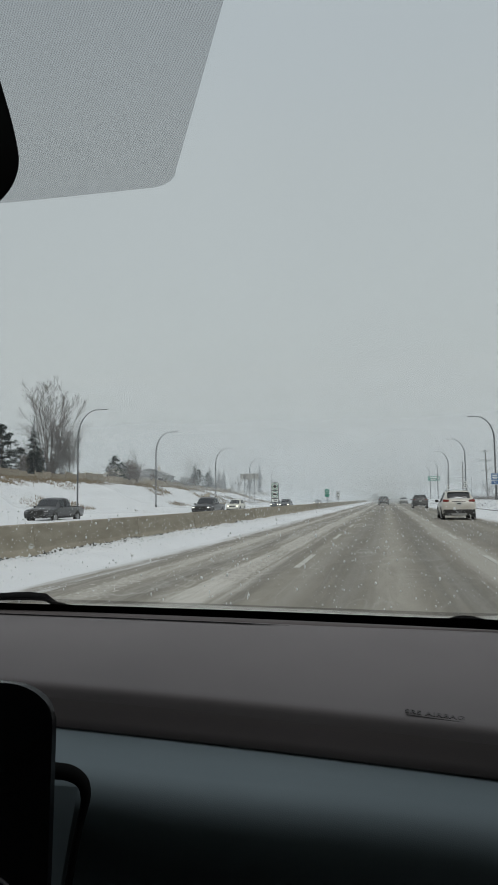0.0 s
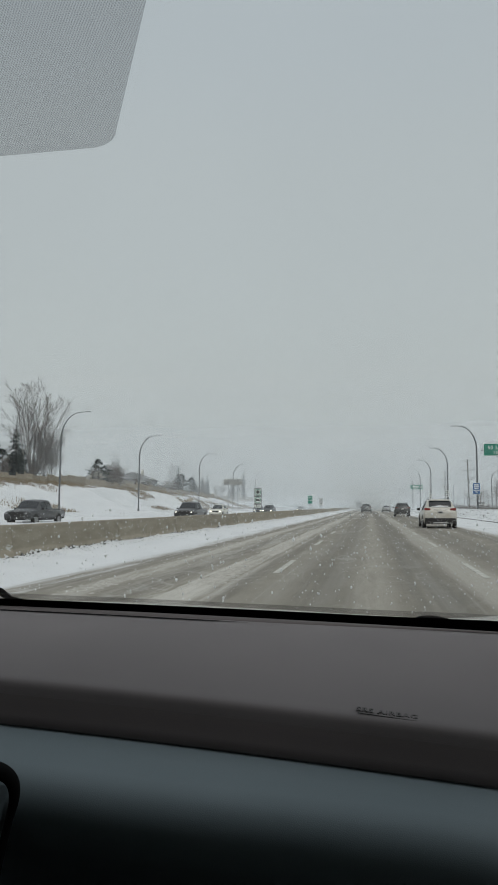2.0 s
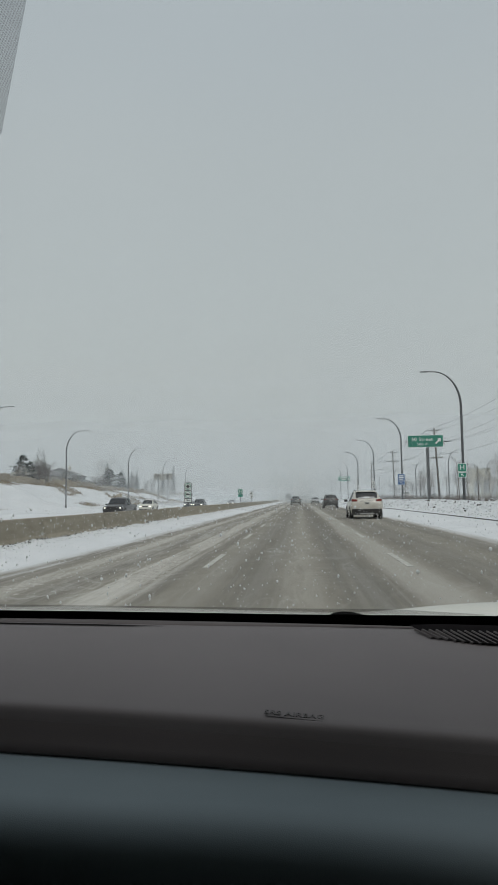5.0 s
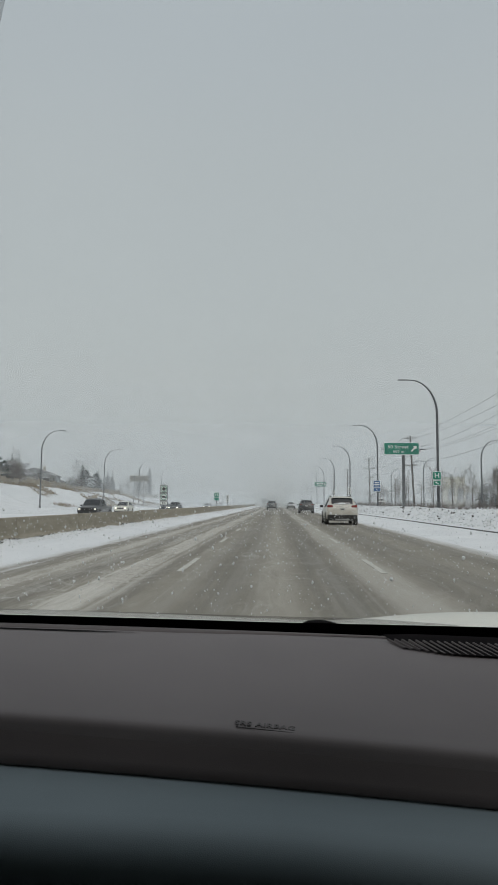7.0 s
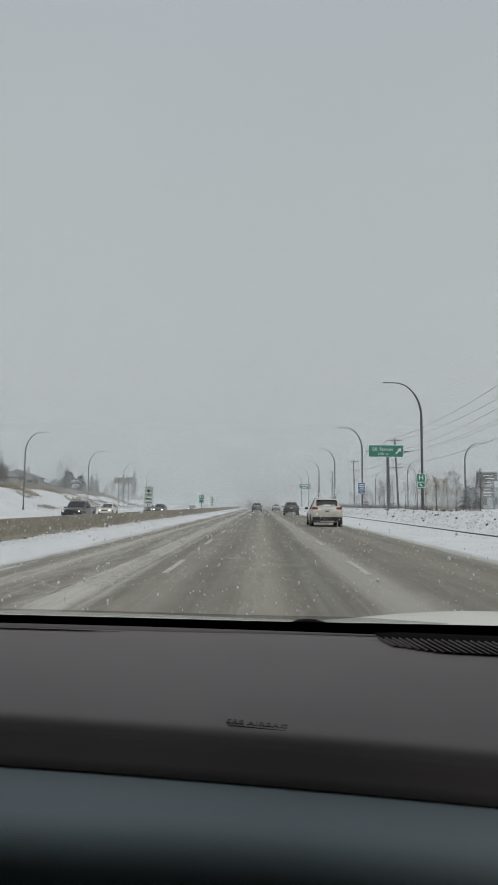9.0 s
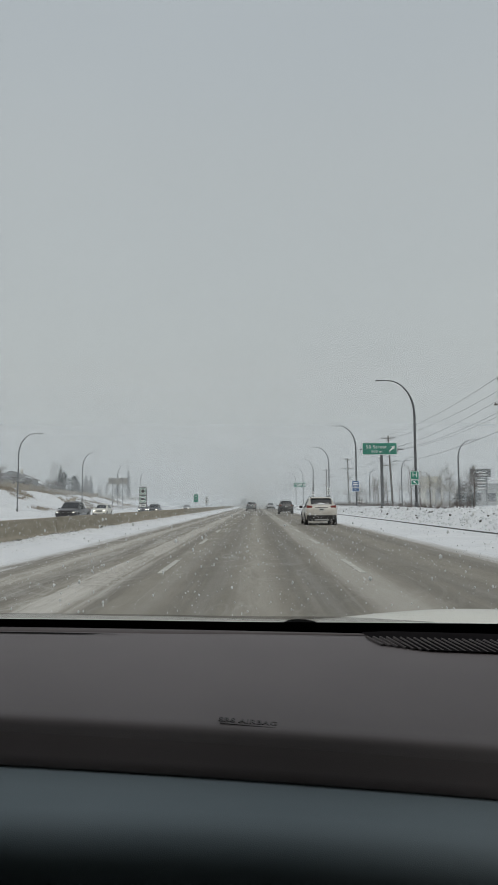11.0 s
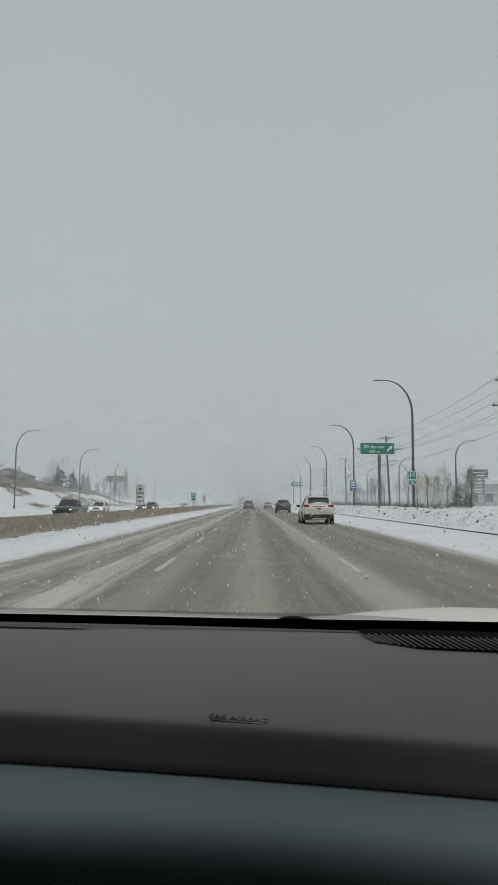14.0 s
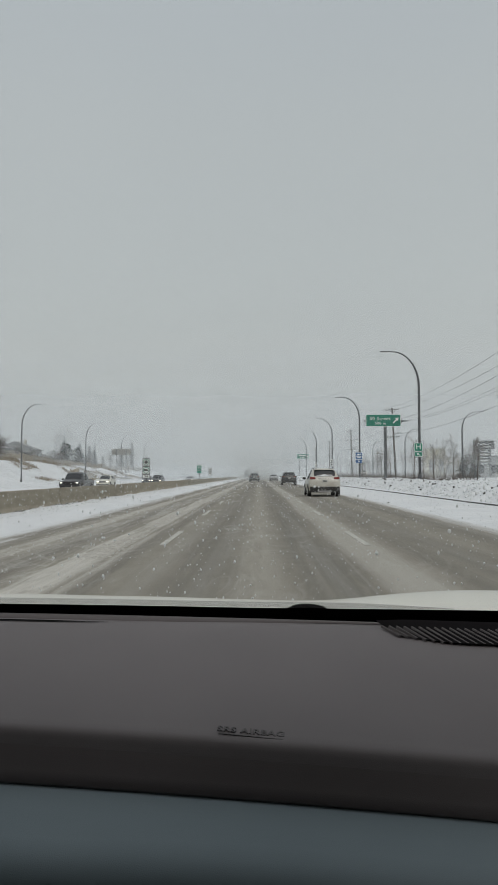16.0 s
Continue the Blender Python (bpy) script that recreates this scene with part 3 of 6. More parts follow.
tagged(part("kerb", sheet(rows, lip), DARK_CRUST), "dark strip for kerb edge and its shadow line in shoulder snow", "kerb", kind="structure")

# clods of ploughed snow and dirt on the ridges
def clods(name, label, mat, count, place, size, seed):
    rnd = random.Random(seed)
    bm = bmesh.new()
    for _ in range(count):
        x, y = place(rnd)
        r = size * rnd.uniform(0.4, 1.3)
        m = pose(x, y, ground_z(x, y) + r * 0.25, rnd.uniform(0, 360), rnd.uniform(0, 360), rnd.uniform(0, 360)) @ Matrix.Diagonal((r, r * 1.3, r * 0.8, 1))
        vs = [bm.verts.new(m @ (Vector(c) * rnd.uniform(0.75, 1.2))) for c in ((1, 0, 0), (-1, 0, 0), (0, 1, 0), (0, -1, 0), (0, 0, 1), (0, 0, -1))]
        for a, b, c in ((0, 2, 4), (2, 1, 4), (1, 3, 4), (3, 0, 4), (2, 0, 5), (1, 2, 5), (3, 1, 5), (0, 3, 5)):
            bm.faces.new((vs[a], vs[b], vs[c]))
    return tagged(part(name, bm, mat), label, "snow", kind="stuff")


clods("snow_clods", "lumps of ploughed snow along the ridge", SNOW, 3600, lambda r: (r.uniform(9.3, 13.5), 8 + 150 * r.random() ** 1.5), 0.075, 3)
clods("median_clods", "lumps of ploughed snow at the barrier foot", SNOW, 1300, lambda r: (r.uniform(-7.15, -6.5), 6 + 110 * r.random() ** 1.5), 0.035, 4)
clods("dirt_clods", "dark frozen dirt lumps in ploughed snow", DARK_CRUST, 130, lambda r: (r.uniform(9.5, 12.2), 14 + 110 * r.random() ** 1.2), 0.085, 5)
clods("median_dirt", "dark frozen dirt along the barrier foot", DARK_CRUST, 260, lambda r: (r.uniform(-7.16, -6.92), r.choice((8, 10, 13, 15, 17, 20, 24, 31, 52)) + 3.5 * r.random()), 0.028, 6)

SLUSH = surface("grey_slush", (0.36, 0.34, 0.30), (0.54, 0.52, 0.475), 0.75, scale=6, bump=0.4, bump_scale=40)
rnd = random.Random(31)
slush = bmesh.new()
for _ in range(5200):
    y = 4.5 + 50 * rnd.random() ** 1.7
    x = (-2.62 if rnd.random() < 0.7 else -4.12) + rnd.gauss(0, 0.13) + 0.22 * noise.noise((0.2, y * 0.13, 3.0))
    if noise.noise((x * 1.2, y * 0.28, 6.0)) < -0.12:
        continue
    r = rnd.uniform(0.012, 0.040)
    m = pose(x, y, 0.001, 0, 0, rnd.uniform(-25, 25)) @ Matrix.Diagonal((r, r * rnd.uniform(1.2, 2.6), r * rnd.uniform(0.25, 0.6), 1))
    ring = [slush.verts.new(m @ Vector((math.cos(a) * rnd.uniform(0.7, 1.2), math.sin(a) * rnd.uniform(0.7, 1.2), 0))) for a in (math.pi * k / 3 for k in range(6))]
    tip = slush.verts.new(m @ Vector((rnd.uniform(-0.2, 0.2), rnd.uniform(-0.2, 0.2), 1)))
    for k in range(6):
        slush.faces.new((ring[k], ring[(k + 1) % 6], tip))
tagged(part("slush", slush, SLUSH, None, "", True), "lumpy grey slush thrown up between wheel tracks", "slush", kind="stuff")

# concrete median barrier
bar_outline = [(-0.30, -0.45), (0.30, -0.45), (0.30, 0.06), (0.14, 0.30), (0.10, 0.77), (0.085, 0.79), (-0.085, 0.79), (-0.10, 0.77), (-0.14, 0.30), (-0.30, 0.06)]
bar_mesh = mesh_from(prism(bar_outline, -2.985, 2.985, "xz", 0.012), CONCRETE, "barrier_segment")
for k in range(70):
    y = -14.0 + 6.0 * k
    b = part("barrier_segment", bar_mesh, CONCRETE, None, at=pose(BAR_X + 0.008 * math.sin(k * 7.1), y, 0.008 * math.sin(k * 3.7), 0, 0, 0.15 * math.sin(k * 2.3)))
    tagged(b, "weathered tan concrete median barrier segment with snow specks", "barrier", "median barrier segments")

# ---------------------------------------------------------------- the car that carries the camera
CX = -0.32
ego = thing("car", "white car with brown-grey dashboard, windshield and white hood", "car", pose(CX, 0, 0))
EGO = pose(-CX, 0, 0)


def ego_part(name, bm, mat, label="", smooth=False, parent=None):
    """Parts of the car are shaped in the road's own axes."""
    return part(name, bm, mat, parent or ego, label, smooth, EGO if parent is None else Matrix())


def arc(x):
    return 0.76 * x + 0.25 * x * x


def dash_point(x, y, z):
    k = 0.050 + (0.012 - 0.050) * smooth_step(0.95, 1.45, y)
    return (x, y - 0.10 * arc(x), z - k * arc(x))


DX = [-1.30 + 2.06 * i / 40 for i in range(41)]
top_profile = [(1.53, 0.940), (1.50, 0.958), (1.46, 0.968), (1.41, 0.9715), (1.36, 0.972), (1.28, 0.968), (1.18, 0.9605), (1.08, 0.950), (1.00, 0.9368), (0.965, 0.9308), (0.955, 0.9288),
               (0.950, 0.9266), (0.947, 0.9225), (0.9455, 0.917), (0.944, 0.907)]
dash = ego_part("dashboard", sheet([[dash_point(x, y, z) for x in DX] for y, z in top_profile]), DASH, "brown-grey soft plastic dashboard top", True)
# front edge turned from the sky: its shade is put in by the darker brown
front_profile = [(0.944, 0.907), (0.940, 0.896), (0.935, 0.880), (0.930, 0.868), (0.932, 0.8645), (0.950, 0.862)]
ego_part("dash_front", sheet([[dash_point(x, y, z) for x in DX] for y, z in front_profile]), DASH_FRONT, "front edge, its shade put into a darker brown", True, dash)
panel_profile = [(0.960, 0.868), (0.925, 0.8615), (0.890, 0.8575), (0.858, 0.8530), (0.840, 0.8465), (0.828, 0.837), (0.821, 0.823), (0.820, 0.807), (0.828, 0.786), (0.850, 0.75), (0.90, 0.68), (0.96, 0.60), (1.0, 0.45)]
ego_part("lower_panel", sheet([[dash_point(x, y - (0.026 * smooth_step(0.05, -0.35, x) if 2 < k < 10 else 0), z) for x in DX] for k, (y, z) in enumerate(panel_profile)]), PANEL, "blue-grey padded lower panel", True, dash)
# the fine seam at the back of the dash top
seam_rows = []
for i in range(26):
    x = -1.2 + 0.925 * i / 25
    w = 0.006 * (1 - smooth_step(-0.40, -0.275, x)) + 0.0008
    seam_rows.append([Vector(dash_point(x, 1.372 - w, 0.972)) + Vector((0, 0, 0.0015)), Vector(dash_point(x, 1.372 + w, 0.9722)) + Vector((0, 0, 0.0015))])
ego_part("seam", sheet(seam_rows), MATT_BLACK, "fine dark seam", False, dash)

# the darker ledge behind the seam, under the foot of the glass
ledge = []
for i in range(41):
    x = -1.25 + 1.50 * i / 40
    near = 1.398 + 0.030 * smooth_step(-0.25, 0.25, x)
    ledge.append([Vector(dash_point(x, y, z)) + Vector((0, 0, 0.0016)) for y, z in ((near - 0.002, 0.9700), (near, 0.9722), (1.445, 0.9705), (1.50, 0.9590))])
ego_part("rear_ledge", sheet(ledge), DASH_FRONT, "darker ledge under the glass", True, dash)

# side defroster: a dark tray with slanting ribs
tray_rows = []
for i in range(25):
    u = i / 24
    row = []
    for k in range(7):
        q = k / 6
        left = 0.246 - 0.016 * q
        x = left + (0.745 - left) * u
        row.append(Vector(dash_point(x, 1.300 + 0.150 * q + 0.034 * (1 - q) * (1 - smooth_step(0, 0.20, u)), 0.9690 + 0.004 * q)) + Vector((0, 0, 0.0045 - 0.003 * (1 - smooth_step(0, 0.12, u)))))
    tray_rows.append(row)
vent = ego_part("defroster_vent", sheet(tray_rows), RIB_DARK, "dark ribbed side defroster grille", True, dash)
for i in range(37):
    x = 0.252 + 0.0134 * i
    start = 1.3015 + 0.030 * (1 - smooth_step(0, 7, i + 1))
    a, b = Vector(dash_point(x, start, 0.9700 + 0.07 * (start - 1.3015))), Vector(dash_point(x - 0.021, 1.388, 0.9745))
    up, side = Vector((0, 0, 0.0040)), Vector((0.0023, 0.0007, 0))
    rib = bmesh.new()
    sheet([[a - side, b - side], [a - side * 0.5 + up, b - side * 0.5 + up], [a + side * 0.5 + up, b + side * 0.5 + up], [a + side, b + side]], rib)
    bmesh.ops.holes_fill(rib, edges=rib.edges[:])
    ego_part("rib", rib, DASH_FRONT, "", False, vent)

# embossed words of the airbag cover
lettering("SRS AIRBAG", 0.0150, EMBOSS, dash, Matrix.Translation((-0.0035, 0.967, 0.9322)) @ pose(0, 0, 0, 10.5, 3.6, -4.6), 0.0005, 1.08, 0.00035)
ego_part("underline", box((0.080, 0.0018, 0.0010), (0, 0, 0), turn=pose(0, 0, 0, 10.5, 3.6, -4.6)), EMBOSS, "", False, dash).matrix_basis = pose(-0.0035, 0.9575, 0.9300)

# windshield with its printed borders


def foot(x):
    """The printed border climbs a little towards the driver's side."""
    return -0.026 * min(x, 0)


def pane_point(x, s, lift=0.0):
    """On the windshield: s is the way up the glass in metres of y from its foot."""
    return (x, 1.55 - s - 0.045 * (x + 0.36) ** 2 + 0.583 * lift * -1, 0.965 + 0.717 * s - 0.8 * lift)


WX = [-1.26 + 2.02 * i / 28 for i in range(29)]
shield = ego_part("windshield", sheet([[pane_point(x, s) for x in WX] for s in (-0.10, 0.3, 0.6, 0.9, 1.12)]), PANE, "clear raked windshield")
shield.visible_shadow = False
ego_part("black_band", sheet([[pane_point(x, s + (foot(x) if s > 0 else 0), 0.004) for x in WX] for s in (-0.10, -0.03, 0.0235)]), FRIT_BLACK, "black ceramic border", False, shield)
ego_part("dotted_band", sheet([[pane_point(x, 0.0235 + foot(x) + 0.0210 * q * (1 - smooth_step(0.16, 0.48, x)), 0.003) for x in WX if x < 0.47] for q in (0, 1)]), FRIT_BAND, "fine dotted border", False, shield)
# dotted shade behind the mirror

SHADE = [(0.8995, -0.318), (0.9010, -0.306), (0.9045, -0.296), (0.9090, -0.290), (0.9150, -0.2865)] + [(0.92 + 0.02 * k, -0.283 + 0.0136 * k) for k in range(11)]
rows = [[pane_point(right + (-1.06 - 2 * right) * j / 16, s, 0.003) for j in range(17)] for s, right in SHADE]
ego_part("mirror_shade", sheet(rows), FRIT_DOTS, "grey dotted shade band", False, shield)

# inside mirror
half = [(0.040, 0.212), (0.066, 0.207), (0.082, 0.190), (0.093, 0.160), (0.103, 0.129), (0.112, 0.100), (0.118, 0.075), (0.1205, 0.060), (0.119, 0.045), (0.112, 0.030), (0.098, 0.016), (0.080, 0.006), (0.062, 0.0)]
half = rounder(half)
mirror = ego_part("rearview_mirror", prism(half + [(-x, z) for x, z in half[::-1]], -0.014, 0.022, "xz", 0.004), MATT_BLACK, "black rear-view mirror housing")
mirror.matrix_basis = EGO @ pose(-0.537, 0.500, 1.529)
ego_part("mirror_glass", prism([(x * 0.72, 0.1 + (z - 0.1) * 0.78) for x, z in half + [(-x, z) for x, z in half[::-1]]], -0.0165, -0.0145, "xz"), MIRROR, "mirror glass", False, mirror)
ego_part("stalk", tube([(0.0, 0.015, 0.12), (0.0, 0.06, 0.15), (0.0, 0.09, 0.16)], [0.012, 0.012, 0.02], 10), MATT_BLACK, "", True, mirror)

# tablet-like centre screen and the trim beside it
screen = ego_part("centre_screen", prism(rounder([(-0.70, 0.70), (-0.445, 0.70), (-0.440, 0.80), (-0.436, 0.984), (-0.4355, 1.004), (-0.438, 1.018), (-0.4445, 1.027), (-0.455, 1.035), (-0.468, 1.0415), (-0.484, 1.0448), (-0.506, 1.0455), (-0.70, 1.046)], 1), 0.0, 0.010, "xz", 0.002), GLOSS_BLACK, "black upright centre screen")
screen.matrix_basis = EGO @ pose(-0.004, 0.653, -0.008)
ego_part("dial", tube([(-0.504 + 0.024 * math.cos(a), -0.002, 0.808 + 0.024 * math.sin(a)) for a in (2 * math.pi * k / 24 for k in range(25))], 0.0022, 6), RIM,
         "bright dial ring", True, screen)
ego_part("screen_mark", tube([(-0.566, -0.001, 1.021), (-0.530, -0.001, 1.021), (-0.530, -0.001, 0.985), (-0.566, -0.001, 0.985)], 0.0008, 5), RIM, "thin grey outline mark", False, screen)
trim = [Vector(p) for p in ((-0.62, 0.81, 0.886), (-0.56, 0.805, 0.888), (-0.512, 0.80, 0.889), (-0.484, 0.80, 0.887), (-0.466, 0.80, 0.876), (-0.462, 0.80, 0.855), (-0.469, 0.80, 0.825), (-0.475, 0.795, 0.789), (-0.486, 0.79, 0.72), (-0.497, 0.785, 0.66), (-0.505, 0.785, 0.60), (-0.51, 0.785, 0.52))]
trim = [p - Vector((0.004, 0, 0.005)) for p in trim]
curve = []
for k in range(1, len(trim) - 2):
    a, b, c, d = trim[k - 1:k + 3]
    for t in (0, 0.2, 0.4, 0.6, 0.8):
        curve.append(0.5 * (2 * b + (c - a) * t + (2 * a - 5 * b + 4 * c - d) * t * t + (3 * b - a - 3 * c + d) * t ** 3))
ego_part("centre_trim", tube(curve, [0.0105 - 0.0055 * smooth_step(0.15, 0.6, k / (len(curve) - 1)) for k in range(len(curve))], 12), MATT_BLACK, "black curved trim beside the screen", True, dash)

ego_part("centre_recess", sheet([[(x, y + 0.03 * (x + 0.62), z) for x in (-0.66, -0.60, -0.54, -0.51, -0.490 - 0.10 * (0.86 - z))] for y, z in ((0.826, 0.852), (0.812, 0.79), (0.800, 0.73), (0.790, 0.66), (0.785, 0.58))]), PANEL, "blue-grey recessed side of the centre stack", True, dash)

# wiper parts and cowl at the foot of the glass
ego_part("cowl", sheet([[(x, 1.60 + dy - 0.10 * (x + 0.38) ** 2, z) for x in WX] for dy, z in ((-0.06, 0.925), (0.0, 0.932), (0.06, 0.905), (0.12, 0.86))]), MATT_BLACK, "black cowl")
nub = [(-0.050, 0), (-0.044, 0.006), (-0.030, 0.0125), (-0.012, 0.0150), (0.012, 0.0150), (0.032, 0.0120), (0.042, 0.0065), (0.046, 0)]
ego_part("washer_nozzle", prism(nub, -0.02, 0.02, "xz", 0.003), MATT_BLACK, "black rounded nozzle cover").matrix_basis = EGO @ pose(0.116, 1.60, 0.953, 0, 3)
ego_part("wiper_arm", tube([(-1.22, 1.56, 0.988), (-1.08, 1.585, 0.996), (-1.0, 1.60, 0.998), (-0.95, 1.60, 0.995), (-0.92, 1.60, 0.978), (-0.80, 1.60, 0.955), (-0.35, 1.60, 0.925)],
                           [0.008, 0.010, 0.011, 0.010, 0.007, 0.006, 0.005], 8), MATT_BLACK, "black wiper arm", True)

# hood and outer body


def hood_z(x):
    """Height of the hood across the car, evened out over a hand's width."""
    return sum(hood_line(x + 0.03 * k) * (5 - abs(k)) for k in range(-4, 5)) / 25


def hood_line(x):
    pts = [(-1.42, 0.87), (-1.22, 0.918), (-0.72, 0.924), (-0.35, 0.917), (0.0, 0.908), (0.16, 0.903), (0.26, 0.909), (0.38, 0.924), (0.57, 0.936), (0.70, 0.936), (0.78, 0.93)]
    for (a, za), (b, zb) in zip(pts, pts[1:]):
        if x <= b:
            return za + (zb - za) * smooth_step(a, b, x)
    return pts[-1][1]


HX = [-1.40 + 2.16 * i / 54 for i in range(55)]
HY = [1.64, 1.72, 1.80, 1.88, 1.94, 2.0, 2.06, 2.12, 2.2, 2.3, 2.42, 2.55, 2.66, 2.72]
ego_part("hood", sheet([[(x, y, hood_z(x) - 0.42 * max(0, y - 1.9) ** 2 - 0.35 * max(0, 1.80 - y) ** 2) for x in HX] for y in HY]), BODY_CLEAN, "white curved hood", True)
AXLES = (1.95, -1.45)


def flank(x, sg):
    """One side of the body: bulged sheet metal, a crease at the shoulder, arches cut over the wheels, returned inwards at the edges."""
    rows = []
    for k in range(101):
        y = -2.26 + 5.04 * k / 100
        top = 0.915 - 0.42 * max(0, y - 1.9) ** 2 - 0.10 * smooth_step(1.2, 1.9, y) * 0.3 - 0.05 * smooth_step(-2.0, -2.26, y)
        low = 0.29 + 0.10 * smooth_step(-1.95, -2.26, y) + 0.06 * smooth_step(2.45, 2.78, y)
        for ya in AXLES:
            d = abs(y - ya)
            if d < 0.41:
                low = max(low, 0.335 + math.sqrt(0.41 ** 2 - d * d))
        low = min(low, top - 0.04)
        nose = 0.16 * smooth_step(2.25, 2.78, y) + 0.08 * smooth_step(-1.85, -2.26, y)
        row = [(x + sg * (0.07 + nose), y, low)]
        for j in range(9):
            q = j / 8
            z = low + (top - low) * q
            bulge = 0.035 * (1 - ((z - 0.60) / 0.34) ** 2) - 0.012 * smooth_step(0.74, 0.78, z)
            row.append((x + sg * (nose + 0.02 - bulge), y, z))
        row.append((x + sg * (0.09 + nose), y, top + 0.004))
        rows.append(row)
    return sheet(rows)


for x, s in ((-1.42, 1), (0.78, -1)):
    side = ego_part("body_side", flank(x, s), BODY_CLEAN, "white body side", True)
    for y in AXLES:
        ring = [(x + s * 0.012, y + 0.415 * math.cos(a), 0.335 + 0.415 * math.sin(a)) for a in (math.pi * (k - 1) / 16 for k in range(19))]
        ego_part("wheel_arch", tube(ring, 0.022, 6), TRIM_BLACK, "black wheel arch trim", True, side)
    ego_part("sill", box((0.06, 2.5, 0.10), (x + s * 0.03, 0.25, 0.31), 0.02), TRIM_BLACK, "black sill", False, side)
ego_part("front_bumper", box((2.16, 0.22, 0.36), (CX, 2.70, 0.48), 0.05), BODY_CLEAN)
ego_part("roof", box((1.62, 2.25, 0.05), (CX, -0.70, 1.775), 0.02), HEADLINER, "light grey headliner roof")
ego_part("floor_pan", box((2.1, 3.6, 0.06), (CX, -0.35, 0.30), 0.02), SEAT_CLOTH)
ego_part("tail", box((2.1, 0.08, 0.70), (CX, -2.18, 0.62), 0.02), BODY_CLEAN)
for x0, x1 in ((-1.36, -1.10), (0.72, 0.46)):
    ego_part("front_pillar", tube([(x0, 1.36, 0.93), ((x0 + x1) / 2, 0.86, 1.36), (x1, 0.40, 1.76)], [0.035, 0.04, 0.04], 8), HEADLINER, "", True)
    for y in (-0.10, -1.75):
        ego_part("pillar", tube([(x0, y, 0.90), (x1, y - 0.05, 1.76)], 0.06, 8), HEADLINER, "", True)
    # unseen panes with a made-up tint that cuts side and rear light
    win = ego_part("front_side_window", sheet([[(x0, 1.25, 0.93), (x0, -0.10, 0.93)], [(x1, 0.36, 1.75), (x1, -0.15, 1.75)]]), SIDE_PANE)
    win.visible_shadow = False
    win = ego_part("rear_side_window", sheet([[(x0, -0.10, 0.93), (x0, -2.1, 0.93)], [(x1, -0.15, 1.75), (x1, -1.85, 1.75)]]), DIMMING_PANE, "unseen rear side window darkened to dim the cabin")
    door_x = x0 + (0.04 if x0 < 0 else -0.04)
    ego_part("door_panel", box((0.05, 3.2, 0.60), (door_x, -0.55, 0.62), 0.02), SEAT_CLOTH, "dark inner door panel")
back = ego_part("rear_window", sheet([[(-1.3, -2.15, 0.93), (0.68, -2.15, 0.93)], [(-1.1, -1.85, 1.75), (0.46, -1.85, 1.75)]]), DIMMING_PANE, "unseen rear window darkened to dim the cabin")
for x in (-0.70, 0.04):
    seat = ego_part("seat", box((0.50, 0.50, 0.16), (x, -0.35, 0.48), 0.05), SEAT_CLOTH, "dark cloth front seat")
    ego_part("backrest", box((0.48, 0.14, 0.62), (x, -0.72, 0.84), 0.05, turn=pose(0, 0, 0, -12)), SEAT_CLOTH, "", False, seat)
    ego_part("headrest", box((0.26, 0.10, 0.18), (x, -0.80, 1.26), 0.04), SEAT_CLOTH, "", False, seat)
ego_part("roof_skin", box((1.66, 2.32, 0.04), (CX, -0.70, 1.822), 0.018), ROOF_WHITE, "white outer roof")
ego_part("tailgate", box((2.0, 0.07, 0.42), (CX, -2.235, 0.72), 0.03), BODY_CLEAN, "white tailgate")
ego_part("rear_bumper", box((2.1, 0.16, 0.26), (CX, -2.27, 0.42), 0.05), TRIM_BLACK)
ego_part("front_grille", box((1.0, 0.05, 0.16), (CX, 2.80, 0.56), 0.02), TRIM_BLACK)
for sg in (-1, 1):
    ego_part("headlight", box((0.36, 0.12, 0.12), (CX + sg * 0.80, 2.76, 0.60), 0.03), RIM, "clear headlight")
    ego_part("tail_light", box((0.30, 0.08, 0.20), (CX + sg * 0.84, -2.25, 0.80), 0.03), TAIL_RED, "red tail light")
    ego_part("door_mirror", box((0.24, 0.12, 0.16), (CX + sg * 1.24, 0.95, 1.0), 0.04), BODY_CLEAN, "white door mirror")
    for y in (1.05, -0.10, -1.25):
        ego_part("door_gap", box((0.012, 0.012, 0.48), (CX + sg * 1.108, y, 0.64)), MATT_BLACK)
    for y in (0.05, -1.1):
        ego_part("door_handle", box((0.03, 0.20, 0.035), (CX + sg * 1.115, y, 0.82), 0.01), BODY_CLEAN)
wheel_ego = mesh_from(tube([(-0.10, 0, 0), (-0.11, 0, 0), (0.11, 0, 0), (0.10, 0, 0)], [0.30, 0.335, 0.335, 0.30], 24), TYRE, "wheel")
for x in (-1.28, 0.64):
    for y in (1.95, -1.45):
        w = part("wheel", wheel_ego, TYRE, ego, "", at=EGO @ pose(x, y, 0.335))
        part("rim", tube([(-0.112, 0, 0), (0.112, 0, 0)], 0.21, 20), RIM, w)

# ---------------------------------------------------------------- other vehicles
WHEEL_CACHE = {}


def wheel_mesh(r):
    if r not in WHEEL_CACHE:
        WHEEL_CACHE[r] = (mesh_from(tube([(-0.09, 0, 0), (-0.105, 0, 0), (0.105, 0, 0), (0.09, 0, 0)], [r * 0.86, r, r, r * 0.86], 20), TYRE, "tyre"),
                          mesh_from(tube([(-0.108, 0, 0), (-0.10, 0, 0), (0.10, 0, 0), (0.108, 0, 0)], [r * 0.55, r * 0.64, r * 0.64, r * 0.55], 16), RIM, "rim"))
    return WHEEL_CACHE[r]


